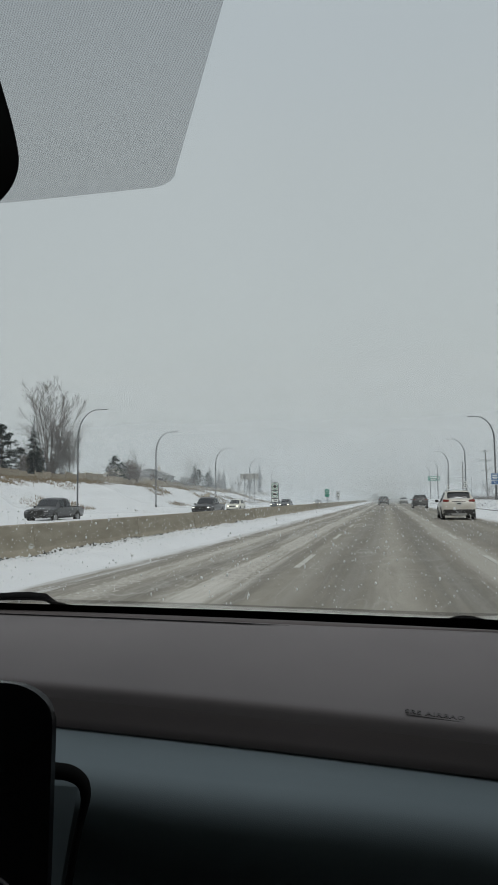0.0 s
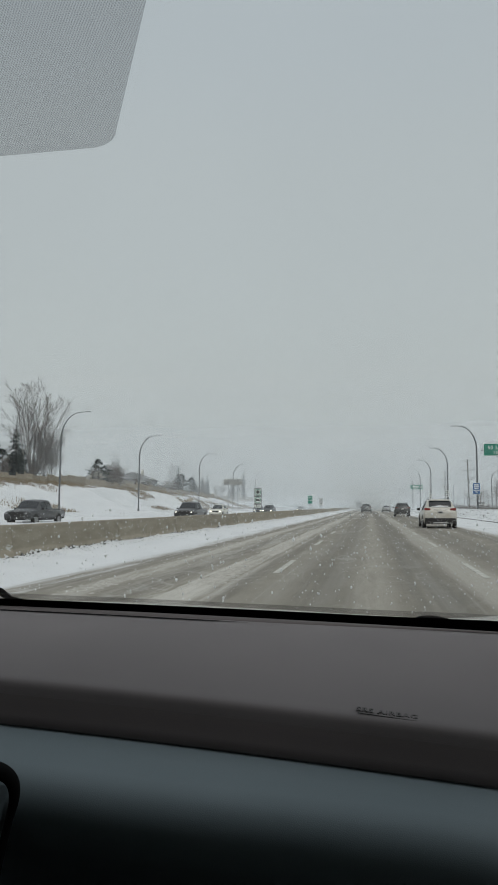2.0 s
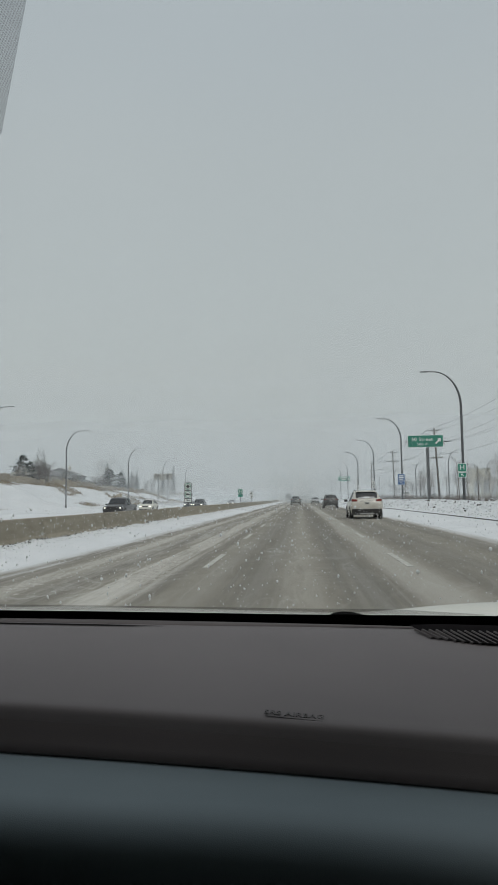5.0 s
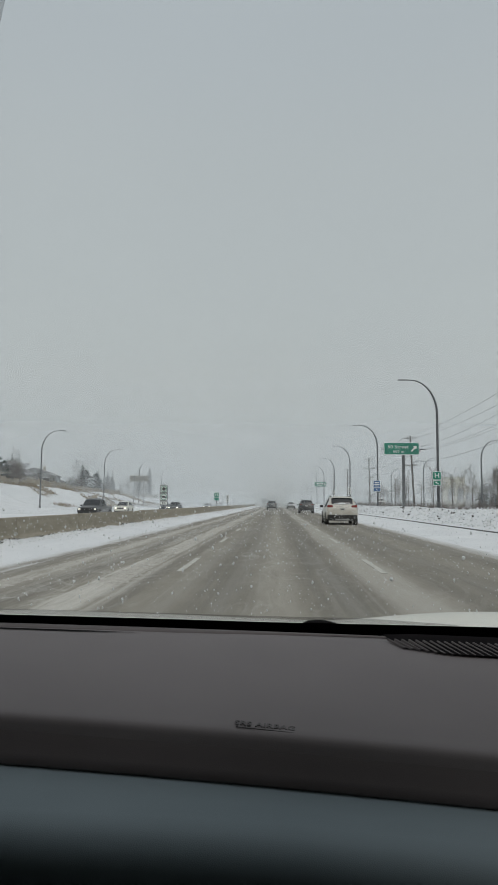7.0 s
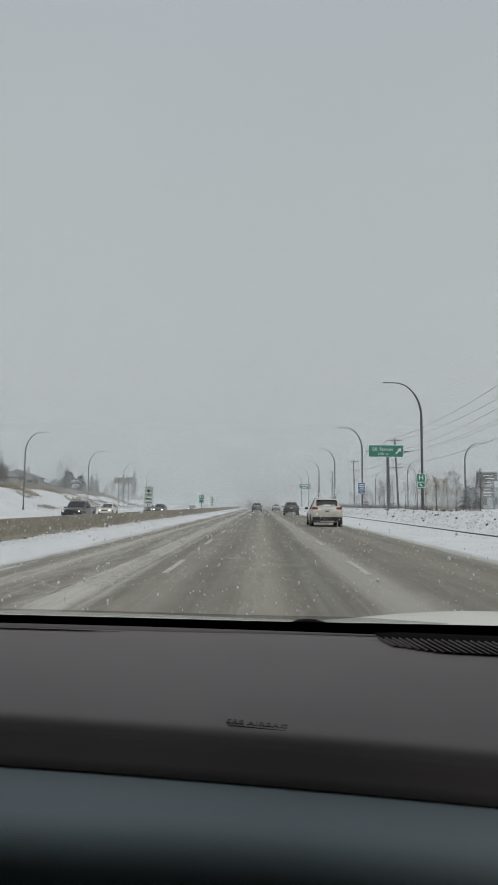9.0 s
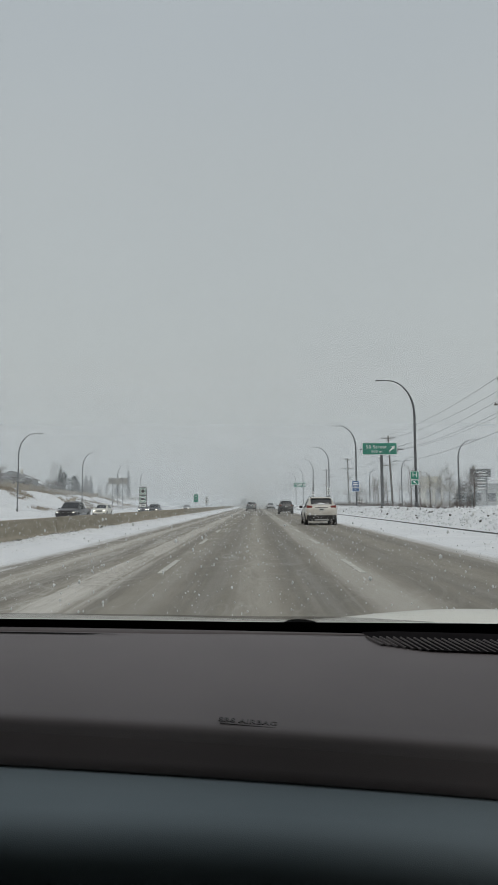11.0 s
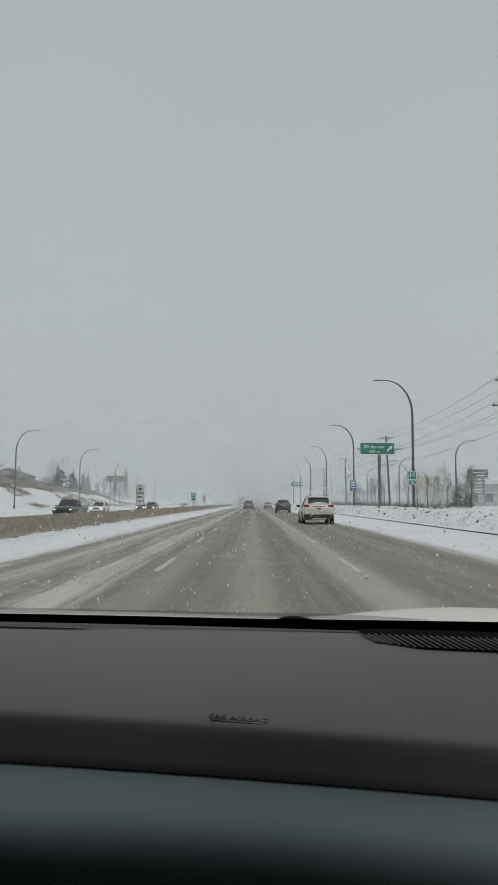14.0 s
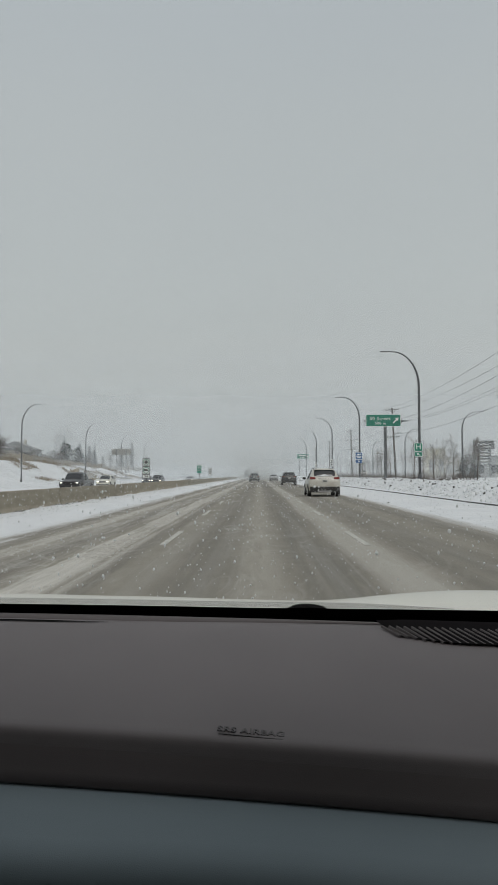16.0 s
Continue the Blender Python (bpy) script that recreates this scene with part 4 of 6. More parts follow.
# stations along each body, tail to nose: y, underside, belt, roof, half roof width, share of the full half width
SHAPES = {
    "suv": dict(W=1.86, rows=[(-2.24, 0.50, 0.80, 0.86, 0.66, 0.86), (-2.21, 0.34, 0.95, 1.02, 0.76, 0.95), (-2.14, 0.30, 0.98, 1.10, 0.72, 0.985), (-1.98, 0.28, 1.00, 1.34, 0.70, 1.0),
                              (-1.84, 0.27, 1.00, 1.52, 0.675, 1.0), (-1.66, 0.26, 1.00, 1.61, 0.65, 1.0), (-1.2, 0.25, 0.99, 1.655, 0.635, 1.0), (-0.4, 0.25, 0.98, 1.665, 0.64, 1.0),
                              (0.15, 0.25, 0.97, 1.62, 0.63, 1.0), (0.55, 0.25, 0.96, 1.36, 0.66, 1.0), (0.98, 0.25, 0.95, 1.05, 0.72, 1.0), (1.5, 0.25, 0.90, 0.99, 0.70, 0.985), (1.95, 0.27, 0.80, 0.88, 0.66, 0.95),
                              (2.14, 0.32, 0.66, 0.74, 0.60, 0.90), (2.20, 0.42, 0.56, 0.60, 0.55, 0.82)],
                wheel=0.345, axles=(1.33, -1.32), rear=(-2.06, -1.76), front=(0.22, 0.94), side=(-1.62, 0.62), tail=(-2.17, 1.07, 0.34, 0.15, 0.70), bump=(0.43, 0.36), lamp=(2.08, 0.76)),
    "sedan": dict(W=1.80, rows=[(-2.30, 0.48, 0.78, 0.84, 0.64, 0.86), (-2.26, 0.32, 0.88, 0.97, 0.70, 0.95), (-1.9, 0.26, 0.92, 1.02, 0.70, 0.99), (-1.55, 0.24, 0.93, 1.06, 0.66, 1.0), (-1.1, 0.23, 0.93, 1.34, 0.58, 1.0),
                                (-0.75, 0.23, 0.93, 1.43, 0.57, 1.0), (-0.3, 0.23, 0.92, 1.455, 0.58, 1.0), (0.12, 0.23, 0.91, 1.42, 0.58, 1.0), (0.55, 0.23, 0.90, 1.22, 0.61, 1.0), (1.0, 0.23, 0.88, 0.97, 0.67, 1.0),
                                (1.6, 0.24, 0.80, 0.90, 0.66, 0.98), (2.1, 0.28, 0.68, 0.78, 0.62, 0.93), (2.26, 0.32, 0.58, 0.66, 0.58, 0.88), (2.31, 0.40, 0.50, 0.54, 0.54, 0.80)],
                  wheel=0.325, axles=(1.42, -1.35), rear=(-1.5, -0.86), front=(0.18, 0.94), side=(-1.05, 0.62), tail=(-2.25, 0.84, 0.34, 0.13, 0.66), bump=(0.42, 0.24), lamp=(2.16, 0.66)),
    "pickup": dict(W=2.02, rows=[(-2.92, 0.62, 1.06, 1.12, 0.90, 0.95), (-2.88, 0.52, 1.10, 1.18, 0.93, 0.98), (-1.5, 0.44, 1.12, 1.19, 0.93, 1.0), (-0.90, 0.42, 1.12, 1.19, 0.92, 1.0), (-0.86, 0.42, 1.12, 1.24, 0.80, 1.0),
                                 (-0.76, 0.42, 1.13, 1.74, 0.74, 1.0), (-0.55, 0.42, 1.13, 1.86, 0.73, 1.0), (0.0, 0.42, 1.13, 1.89, 0.74, 1.0), (0.6, 0.42, 1.12, 1.86, 0.73, 1.0), (0.82, 0.42, 1.12, 1.78, 0.74, 1.0),
                                 (1.45, 0.42, 1.11, 1.24, 0.80, 1.0), (1.60, 0.42, 1.08, 1.18, 0.82, 1.0), (2.5, 0.44, 1.02, 1.12, 0.82, 0.98), (2.80, 0.48, 0.92, 1.02, 0.78, 0.95), (2.90, 0.60, 0.80, 0.86, 0.72, 0.90)],
                   wheel=0.41, axles=(1.85, -1.75), rear=(-0.835, -0.77), front=(0.86, 1.40), side=(-0.66, 1.12), tail=(-2.88, 0.98, 0.15, 0.32, 0.90), bump=(0.58, 0.24), lamp=(2.82, 0.86)),
}


def section(s, y):
    """Half of a cross-section: from under the floor, out over the flank, in over the glass to the roof's middle."""
    rows = s["rows"]
    y = min(max(y, rows[0][0]), rows[-1][0])
    for a, b in zip(rows, rows[1:]):
        if y <= b[0]:
            q = (y - a[0]) / (b[0] - a[0])
            _, zb, belt, zr, wr, k = [u + (v - u) * q for u, v in zip(a, b)]
            break
    h = s["W"] / 2 * k
    edge = max(zr - 0.07, belt + 0.015)
    return [(0.0, zb), (0.74 * h, zb), (0.955 * h, zb + 0.07), (0.995 * h, zb + (belt - zb) * 0.5), (h * 0.985, belt - 0.08), (h * 0.955, belt), (min(wr, h * 0.95), edge), (wr * 0.82, zr - 0.018), (wr * 0.42, zr), (0.0, zr + 0.006)]


def roof_z(s, y, x):
    sec = section(s, y)[6:]
    for (xa, za), (xb, zb) in zip(sec, sec[1:]):
        if abs(x) >= xb:
            return zb + (za - zb) * (abs(x) - xb) / max(xa - xb, 1e-4)
    return sec[-1][1]


def vehicle(name, label, category, kind, paint, at, lit=False, group="", lens=None):
    s = SHAPES[kind]
    W = s["W"]
    car = thing(name, label, category, at, group)
    rows = []
    for y, *_ in s["rows"]:
        half = section(s, y)
        rows.append([(x, y, z) for x, z in half] + [(-x, y, z) for x, z in half[-2:0:-1]])
    bm = bmesh.new()
    vs = [[bm.verts.new(p) for p in row] for row in rows]
    n = len(vs[0])
    for a, b in zip(vs, vs[1:]):
        for k in range(n):
            bm.faces.new((a[k], a[(k + 1) % n], b[(k + 1) % n], b[k]))
    bm.faces.new(vs[0])
    bm.faces.new(vs[-1][::-1])
    shell = part("body", bm, paint, car, "", True)
    for sgn in (-1, 1):
        y0, y1 = s["side"]
        rows = []
        for k in range(13):
            y = y0 + (y1 - y0) * k / 12
            (xa, za), (xb, zb) = section(s, y)[5:7]
            lo, hi = 0.10, 0.92
            if k in (0, 12):
                hi = 0.45
            rows.append([(sgn * (xa + (xb - xa) * q + 0.009), y, za + (zb - za) * q) for q in (lo, hi)])
        part("side_glass", sheet(rows), CAR_GLASS, shell)
        ym = (y0 + y1) / 2 - 0.1
        (xa, za), (xb, zb) = section(s, ym)[5:7]
        part("window_post", tube([(sgn * (xa + 0.008), ym, za + 0.03), (sgn * (xb + 0.008), ym - 0.05, zb - 0.02)], 0.03, 5), TRIM_BLACK, shell)
        (xa, za) = section(s, y1 - 0.15)[5]
        part("mirror", box((0.21, 0.11, 0.15), (sgn * (xa + 0.13), y1 - 0.12, za + 0.10), 0.04), TRIM_BLACK if paint is BODY_WHITE else paint, car)
        part("sill", box((0.05, (s["axles"][0] - s["axles"][1]) * 0.72, 0.13), (sgn * (W / 2 - 0.03), (s["axles"][0] + s["axles"][1]) / 2, section(s, 0)[0][1] + 0.05), 0.02), TRIM_BLACK, car)
        ty, tz, tw, th, tx = s["tail"]
        part("tail_light", box((tw, 0.12, th), (sgn * tx, ty + 0.045, tz), 0.035, turn=pose(0, 0, 0, 0, sgn * -7 if kind == "suv" else 0, sgn * 12)), lens or TAIL_DIM, car, "red tail light")
        part("headlight", box((0.24, 0.14, 0.11), (sgn * (W / 2 - 0.30), s["lamp"][0] - 0.02, s["lamp"][1]), 0.035), HEADLIGHT if lit else RIM, car, "lit headlight" if lit else "headlight")
    for front in (False, True):
        y0, y1 = s["front"] if front else s["rear"]
        o = Vector((0, 0.012 if front else -0.012, 0.012))
        rows = []
        for k in range(6):
            y = y0 + (y1 - y0) * k / 5
            hw = section(s, y)[6][0] - (0.03 if front else 0.10 - 0.05 * k / 5 if kind == "suv" else 0.04)
            rows.append([Vector((hw * q / 4, y, roof_z(s, y, hw * q / 4))) + o for q in range(-4, 5)])
        part("windshield" if front else "rear_window", sheet(rows), CAR_GLASS, shell)
    bz, bh = s["bump"]
    tail, nose = s["rows"][1][0], s["rows"][-1][0]
    part("rear_bumper", box((W * 0.93, 0.20, bh), (0, tail + 0.055, bz), 0.06), TRIM_BLACK, car, "black rear bumper")
    part("front_bumper", box((W * 0.86, 0.16, 0.22), (0, nose - 0.09, bz - 0.06), 0.05), TRIM_BLACK, car, "black front bumper")
    part("grille", box((W * (0.56 if kind == "pickup" else 0.46), 0.10, 0.34 if kind == "pickup" else 0.18), (0, nose - 0.06 + (0.02 if kind == "pickup" else 0), s["lamp"][1] - 0.04), 0.03), TRIM_BLACK, car, "black grille")
    pz = bz + bh / 2 + (0.30 if kind == "suv" else 0.08)
    plate = part("number_plate", box((0.31, 0.02, 0.15), (0, tail - 0.03, pz), 0.004), PLATE, car, "pale number plate")
    part("plate_bar", box((0.22, 0.006, 0.06), (0, tail - 0.043, pz)), SIGN_BLACK, plate)
    part("handle_strip", box((0.74, 0.04, 0.035), (0, tail + 0.012, pz + 0.125), 0.01), RIM if kind != "suv" else TRIM_BLACK, car, "tailgate handle strip")
    tm, rm = wheel_mesh(s["wheel"])
    for sgn in (-1, 1):
        for y in s["axles"]:
            w = part("wheel", tm, TYRE, car, "", at=pose(sgn * (W / 2 - 0.09), y, s["wheel"]))
            part("rim", rm, RIM, w)
            arch = tube([(sgn * (W / 2 - 0.025), y + (s["wheel"] + 0.05) * math.cos(a), s["wheel"] + (s["wheel"] + 0.05) * math.sin(a)) for a in (math.pi * k / 10 for k in range(11))], 0.03, 6)
            part("wheel_arch", arch, TRIM_BLACK, car)
    if kind == "suv":
        part("spoiler", box((1.14, 0.26, 0.04), (0, -1.77, 1.595), 0.018, turn=pose(0, 0, 0, 12)), paint, shell)
        part("skid_plate", box((0.84, 0.06, 0.09), (0, tail - 0.065, 0.31), 0.02), RIM, car, "pale lower skid plate")
        part("tailgate_crease", box((1.36, 0.02, 0.022), (0, tail + 0.004, 0.80), 0.006), TRIM_BLACK, shell)
        part("rear_wiper", tube([(0.0, -2.05, 1.30), (0.34, -2.00, 1.36)], 0.012, 6), TRIM_BLACK, shell)
        for sgn in (-1, 1):
            part("exhaust", tube([(sgn * 0.55, tail - 0.05, 0.30), (sgn * 0.55, tail + 0.15, 0.30)], 0.04, 10), RIM, car, "exhaust pipe")
            part("roof_rail", tube([(sgn * 0.56, -1.45, 1.63), (sgn * 0.57, -0.5, 1.685), (sgn * 0.56, 0.10, 1.65)], 0.018, 6), TRIM_BLACK, shell)
        if paint is BODY_WHITE:
            part("rear_snow", sheet([[(x, -2.10 + 0.01 * math.sin(x * 9), 1.185), (x, -2.105, 1.22 + 0.02 * math.sin(x * 14 + 1)), (x, -2.055, 1.265 + 0.028 * math.cos(x * 9.5))] for x in (-0.45 + 0.09 * k for k in range(11))]),
                 SNOW, shell, "snow caught under the window")
    if kind == "pickup":
        part("bed_cover", box((W * 0.80, 1.9, 0.03), (0, -1.88, 1.20), 0.01), TRIM_BLACK, car)
        part("step_bar", box((W * 1.0, 1.9, 0.06), (0, 0.1, 0.42), 0.02), TRIM_BLACK, car)
    return car


vehicle("suv", "white salt-stained crossover with black lower bumper, driving ahead", "car", "suv", BODY_WHITE, pose(3.86, 42.2, 0.0), lens=TAIL_RED)
vehicle("dark_suv", "dark grey dusty crossover driving in the next lane", "car", "suv", BODY_DARK, pose(3.85, 88, 0.0))
vehicle("silver_car", "silver sedan far ahead in hazy snow", "car", "sedan", BODY_SILVER, pose(3.5, 158, 0.0))
vehicle("grey_car", "grey crossover driving ahead in the same lane", "car", "suv", BODY_BLUEGREY, pose(-0.75, 128, 0.0))
vehicle("black_pickup", "black pickup truck with snow-dusted body on opposite carriageway", "pickup truck", "pickup", BODY_DARK, pose(-24.5, 47.5, -0.32, 0, 0, 180))
vehicle("white_crossover", "white crossover with lit headlights on opposite carriageway", "car", "suv", BODY_CLEAN, pose(-20.5, 92, -0.32, 0, 0, 180), lit=True)
vehicle("dark_pickup", "dark pickup truck with lit headlights on opposite carriageway", "pickup truck", "pickup", BODY_DARK, pose(-17.5, 66, -0.32, 0, 0, 180), lit=True)
vehicle("oncoming_suv", "dark crossover with lit headlights coming closer", "car", "suv", BODY_DARK, pose(-16.5, 112, -0.32, 0, 0, 180), lit=True)
vehicle("oncoming_sedan", "grey sedan with lit headlights coming closer", "car", "sedan", BODY_BLUEGREY, pose(-20.5, 127, -0.32, 0, 0, 180), lit=True)
vehicle("far_sedan", "pale sedan with lit headlights far off in haze", "car", "sedan", BODY_SILVER, pose(-16.5, 165, -0.32, 0, 0, 180), lit=True)
vehicle("far_suv", "dark crossover with lit headlights far off in haze", "car", "suv", BODY_DARK, pose(-20.0, 245, -0.32, 0, 0, 180), lit=True)

# lorry far ahead
lorry = thing("lorry", "dark box lorry far ahead in hazy snow", "lorry", pose(-5.4, 330, 0))
part("cargo_box", box((2.5, 8.0, 2.6), (0, 0, 2.25), 0.04), BODY_BLUEGREY, lorry)
part("cab", box((2.3, 2.0, 2.1), (0, 5.2, 1.75), 0.15), BODY_DARK, lorry)
part("rear_bumper", box((2.4, 0.15, 0.25), (0, -4.0, 0.62), 0.03), TRIM_BLACK, lorry)
for sgn in (-1, 1):
    part("tail_light", box((0.25, 0.06, 0.18), (sgn * 0.95, -4.07, 0.85), 0.02), TAIL_RED, lorry)
    for y in (-3.0, -1.8, 4.8):
        part("wheel", tube([(sgn * 0.85, y, 0.5), (sgn * 1.2, y, 0.5)], 0.5, 16), TYRE, lorry)

# ---------------------------------------------------------------- street lamps, poles, wires


def street_lamp(height, reach, label, name="street_lamp", group="", thick=0.85):
    """A tapered mast that bends over into a curved arm with a flat lamp head. The arm goes to +x."""
    lamp = thing(name, label, "street lamp", group=group)
    bend = height * 0.27
    pts = [(0, 0, 0), (0, 0, (height - bend) * 0.5), (0, 0, height - bend)]
    for k in range(1, 11):
        a = radians(82 * k / 10)
        pts.append((reach * 0.62 * (1 - math.cos(a)) / (1 - math.cos(radians(82))), 0, height - bend + bend * 0.985 * math.sin(a) / math.sin(radians(82))))
    pts.append((reach * 0.86, 0, height))
    rad = [0.125 * thick - 0.08 * thick * i / (len(pts) - 1) for i in range(len(pts))]
    part("mast", tube(pts, rad, 10), STEEL, lamp, "", True)
    part("lamp_head", box((reach * 0.24, 0.22, 0.10), (reach * 0.95, 0, height - 0.005), 0.035, taper=(0.8, 0.7)), LAMP_HEAD, lamp)
    part("base_plate", box((0.42, 0.42, 0.06), (0, 0, 0.03), 0.01), STEEL, lamp)
    part("base_cover", tube([(0, 0, 0.05), (0, 0, 0.5), (0, 0, 0.55)], [0.17, 0.16, 0.13], 12), STEEL, lamp)
    return lamp


right_lamp = street_lamp(11.0, 3.1, "grey steel street lamp with curved arm over the road", group="lamps along the road edge", thick=0.92)
LAMP_X = 13.7
RIGHT_LAMPS = [24 + 34.4 * k for k in range(11)]
right_lamp.matrix_basis = pose(LAMP_X, RIGHT_LAMPS[0], ground_z(LAMP_X, RIGHT_LAMPS[0]) - 0.05, 0, 0, 180)
for y in RIGHT_LAMPS[1:]:
    copy_thing(right_lamp, pose(LAMP_X, y, ground_z(LAMP_X, y) - 0.05, 0, 0, 180))
left_lamp = street_lamp(12.4, 3.6, "grey steel street lamp at the far bank", group="lamps along the far bank")
left_lamp.matrix_basis = pose(-37.2, 107, ground_z(-37.2, 107) - 0.05)
for y in (147, 185, 222, 260, 300, 345):
    copy_thing(left_lamp, pose(-37.2, y, ground_z(-37.2, y) - 0.05))
copy_thing(left_lamp, pose(-37.2, 78, ground_z(-37.2, 78) - 0.05))
side_lamp = street_lamp(9.0, 2.6, "grey street lamp of the side road", group="side road lamps")
side_lamp.matrix_basis = pose(26.7, 90, ground_z(26.7, 90))
for y in (125, 160, 196, 232):
    copy_thing(side_lamp, pose(26.7, y, ground_z(26.7, y)))


def utility_pole(height, group):
    pole = thing("utility_pole", "leaning wooden utility pole with three crossarms", "utility pole", group=group)
    part("mast", tube([(0, 0, -0.3), (0, 0, height * 0.5), (0, 0, height)], [0.19, 0.16, 0.12], 10), WOOD_POLE, pole, "", True)
    for z, w in ((height - 0.35, 2.3), (height - 2.6, 3.1), (height - 4.9, 2.2)):
        arm = part("crossarm", box((w, 0.12, 0.14), (0, 0.14, z), 0.01), WOOD_POLE, pole)
        for k in (-0.46, -0.2, 0.2, 0.46):
            part("insulator", tube([(w * k, 0.14, z + 0.05), (w * k, 0.14, z + 0.14), (w * k, 0.14, z + 0.24)], [0.03, 0.055, 0.035], 8), SIGN_BACK, arm)
        part("brace", tube([(-0.6, 0.14, z), (0, 0.12, z - 0.55), (0.6, 0.14, z)], 0.025, 6), STEEL, pole)
    part("street_arm", tube([(0, 0, height - 4.6), (0.8, -0.2, height - 4.2), (1.4, -0.3, height - 4.2)], 0.04, 6), STEEL, pole)
    return pole


POLE_SPOTS = [(23.0, 4, 1.0), (23.0, 60, 1.6), (23.0, 115, 2.6), (23.2, 170, 1.2), (23.3, 225, -0.8), (23.4, 280, 0.6)]
pole_thing = utility_pole(12.0, "utility poles")
pole_thing.matrix_basis = pose(POLE_SPOTS[0][0], POLE_SPOTS[0][1], ground_z(*POLE_SPOTS[0][:2]), 0, -POLE_SPOTS[0][2])
for x, y, lean in POLE_SPOTS[1:]:
    copy_thing(pole_thing, pose(x, y, ground_z(x, y), 0, -lean))
for level, w, k in ((11.85, 2.3, -0.46), (11.85, 2.3, 0.46), (9.6, 3.1, -0.46), (9.6, 3.1, 0.2), (9.6, 3.1, 0.46), (7.6, 0.2, 0.5)):
    pts = []
    for (xa, ya, la), (xb, yb, lb) in zip(POLE_SPOTS, POLE_SPOTS[1:]):
        for i in range(12):
            q = i / 12
            za, zb = ground_z(xa, ya) + level, ground_z(xb, yb) + level
            pts.append((xa + (xb - xa) * q + w * k - math.sin(radians(la + (lb - la) * q)) * level, ya + (yb - ya) * q, za + (zb - za) * q - 4 * 0.75 * q * (1 - q)))
    tagged(part("power_line", tube(pts, 0.016, 5), SIGN_BLACK), "thin dark overhead power line", "cable", "overhead lines")

# ---------------------------------------------------------------- road signs


def bars(parent, mat, rows, y=-0.03):
    """Unreadable writing: plain bars (x, z, width, height)."""
    for x, z, w, h in rows:
        part("writing_bar", box((w, 0.006, h), (x, y, z)), mat, parent)


FACE = pose(0, 0, 0, 90, 0, 0)      # letters upright, facing the road user


def letters_on(words, size, mat, board, x, z, spacing=1.0):
    return lettering(words, size, mat, board, pose(x, -0.032, z) @ FACE, 0.003, spacing)


def arrow(parent, x, z, size, angle, mat):
    a = [(-0.09, -0.5), (0.09, -0.5), (0.09, 0.12), (0.30, 0.12), (0, 0.5), (-0.30, 0.12), (-0.09, 0.12)]
    c, s = math.cos(radians(angle)), math.sin(radians(angle))
    part("arrow", prism([(x + size * (p * c - q * s), z + size * (p * s + q * c)) for p, q in a], -0.034, -0.028, "xz"), mat, parent)


def rimmed_board(name, w, h, z, mat, rim_mat, parent, label="", r=0.06):
    board = part(name, prism([(p, q + z) for p, q in rounded(w, h, r)], -0.02, 0.02, "xz"), mat, parent, label)
    part("border", prism([(p, q + z) for p, q in rounded(w, h, r)], -0.024, -0.0205, "xz"), rim_mat, board)
    part("field", prism([(p, q + z) for p, q in rounded(w - 0.07, h - 0.07, r * 0.8)], -0.028, -0.0245, "xz"), mat, board)
    return board


guide = thing("guide_sign", "large green exit guide sign with white writing on post", "road sign", pose(13.5, 74, ground_z(13.5, 74)))
part("post", box((0.30, 0.24, 6.6), (0.22, 0.15, 3.0), 0.02), STEEL, guide)
for z in (5.9, 6.75):
    part("rail", box((3.2, 0.06, 0.08), (0, 0.05, z)), STEEL, guide)
part("cross_rail", box((4.75, 0.10, 0.14), (0.22, 0.06, 6.28), 0.02), STEEL, guide, "grey rail whose ends show beside the board")
board = rimmed_board("sign_board", 3.75, 1.30, 6.33, SIGN_GREEN, LETTER_WHITE, guide)
letters_on("50 Street", 0.52, LETTER_WHITE, board, -0.36, 6.52, 1.14)
letters_on("500 m", 0.40, LETTER_WHITE, board, -0.32, 6.01, 1.20)
arrow(board, 1.34, 6.34, 0.82, -45, LETTER_WHITE)

far_guide = thing("guide_sign_far", "green guide sign far off in the haze", "road sign", pose(13.2, 204, ground_z(13.2, 204)))
for x in (-1.0, 1.0):
    part("post", box((0.16, 0.16, 6.4), (x, 0.12, 3.0), 0.02), STEEL, far_guide)
board = rimmed_board("sign_board", 3.5, 1.4, 5.9, SIGN_GREEN, LETTER_WHITE, far_guide)
bars(board, LETTER_WHITE, [(-0.2, 6.15, 2.0, 0.26), (-0.2, 5.65, 1.4, 0.22), (1.3, 5.9, 0.4, 0.5)], -0.032)

hosp = thing("hospital_sign", "green hospital sign with white letter on lamp mast", "road sign", pose(13.55, 58.2, ground_z(LAMP_X, 58.4)))
board = rimmed_board("sign_board", 0.72, 0.72, 2.75, SIGN_GREEN, LETTER_WHITE, hosp)
letters_on("H", 0.62, LETTER_WHITE, board, 0, 2.76)
plaque = rimmed_board("arrow_plaque", 0.66, 0.42, 2.14, SIGN_GREEN, LETTER_WHITE, hosp)
arrow(plaque, 0, 2.14, 0.34, 55, LETTER_WHITE)
part("bracket", box((0.30, 0.06, 0.05), (0.08, 0.06, 2.5)), STEEL, hosp)

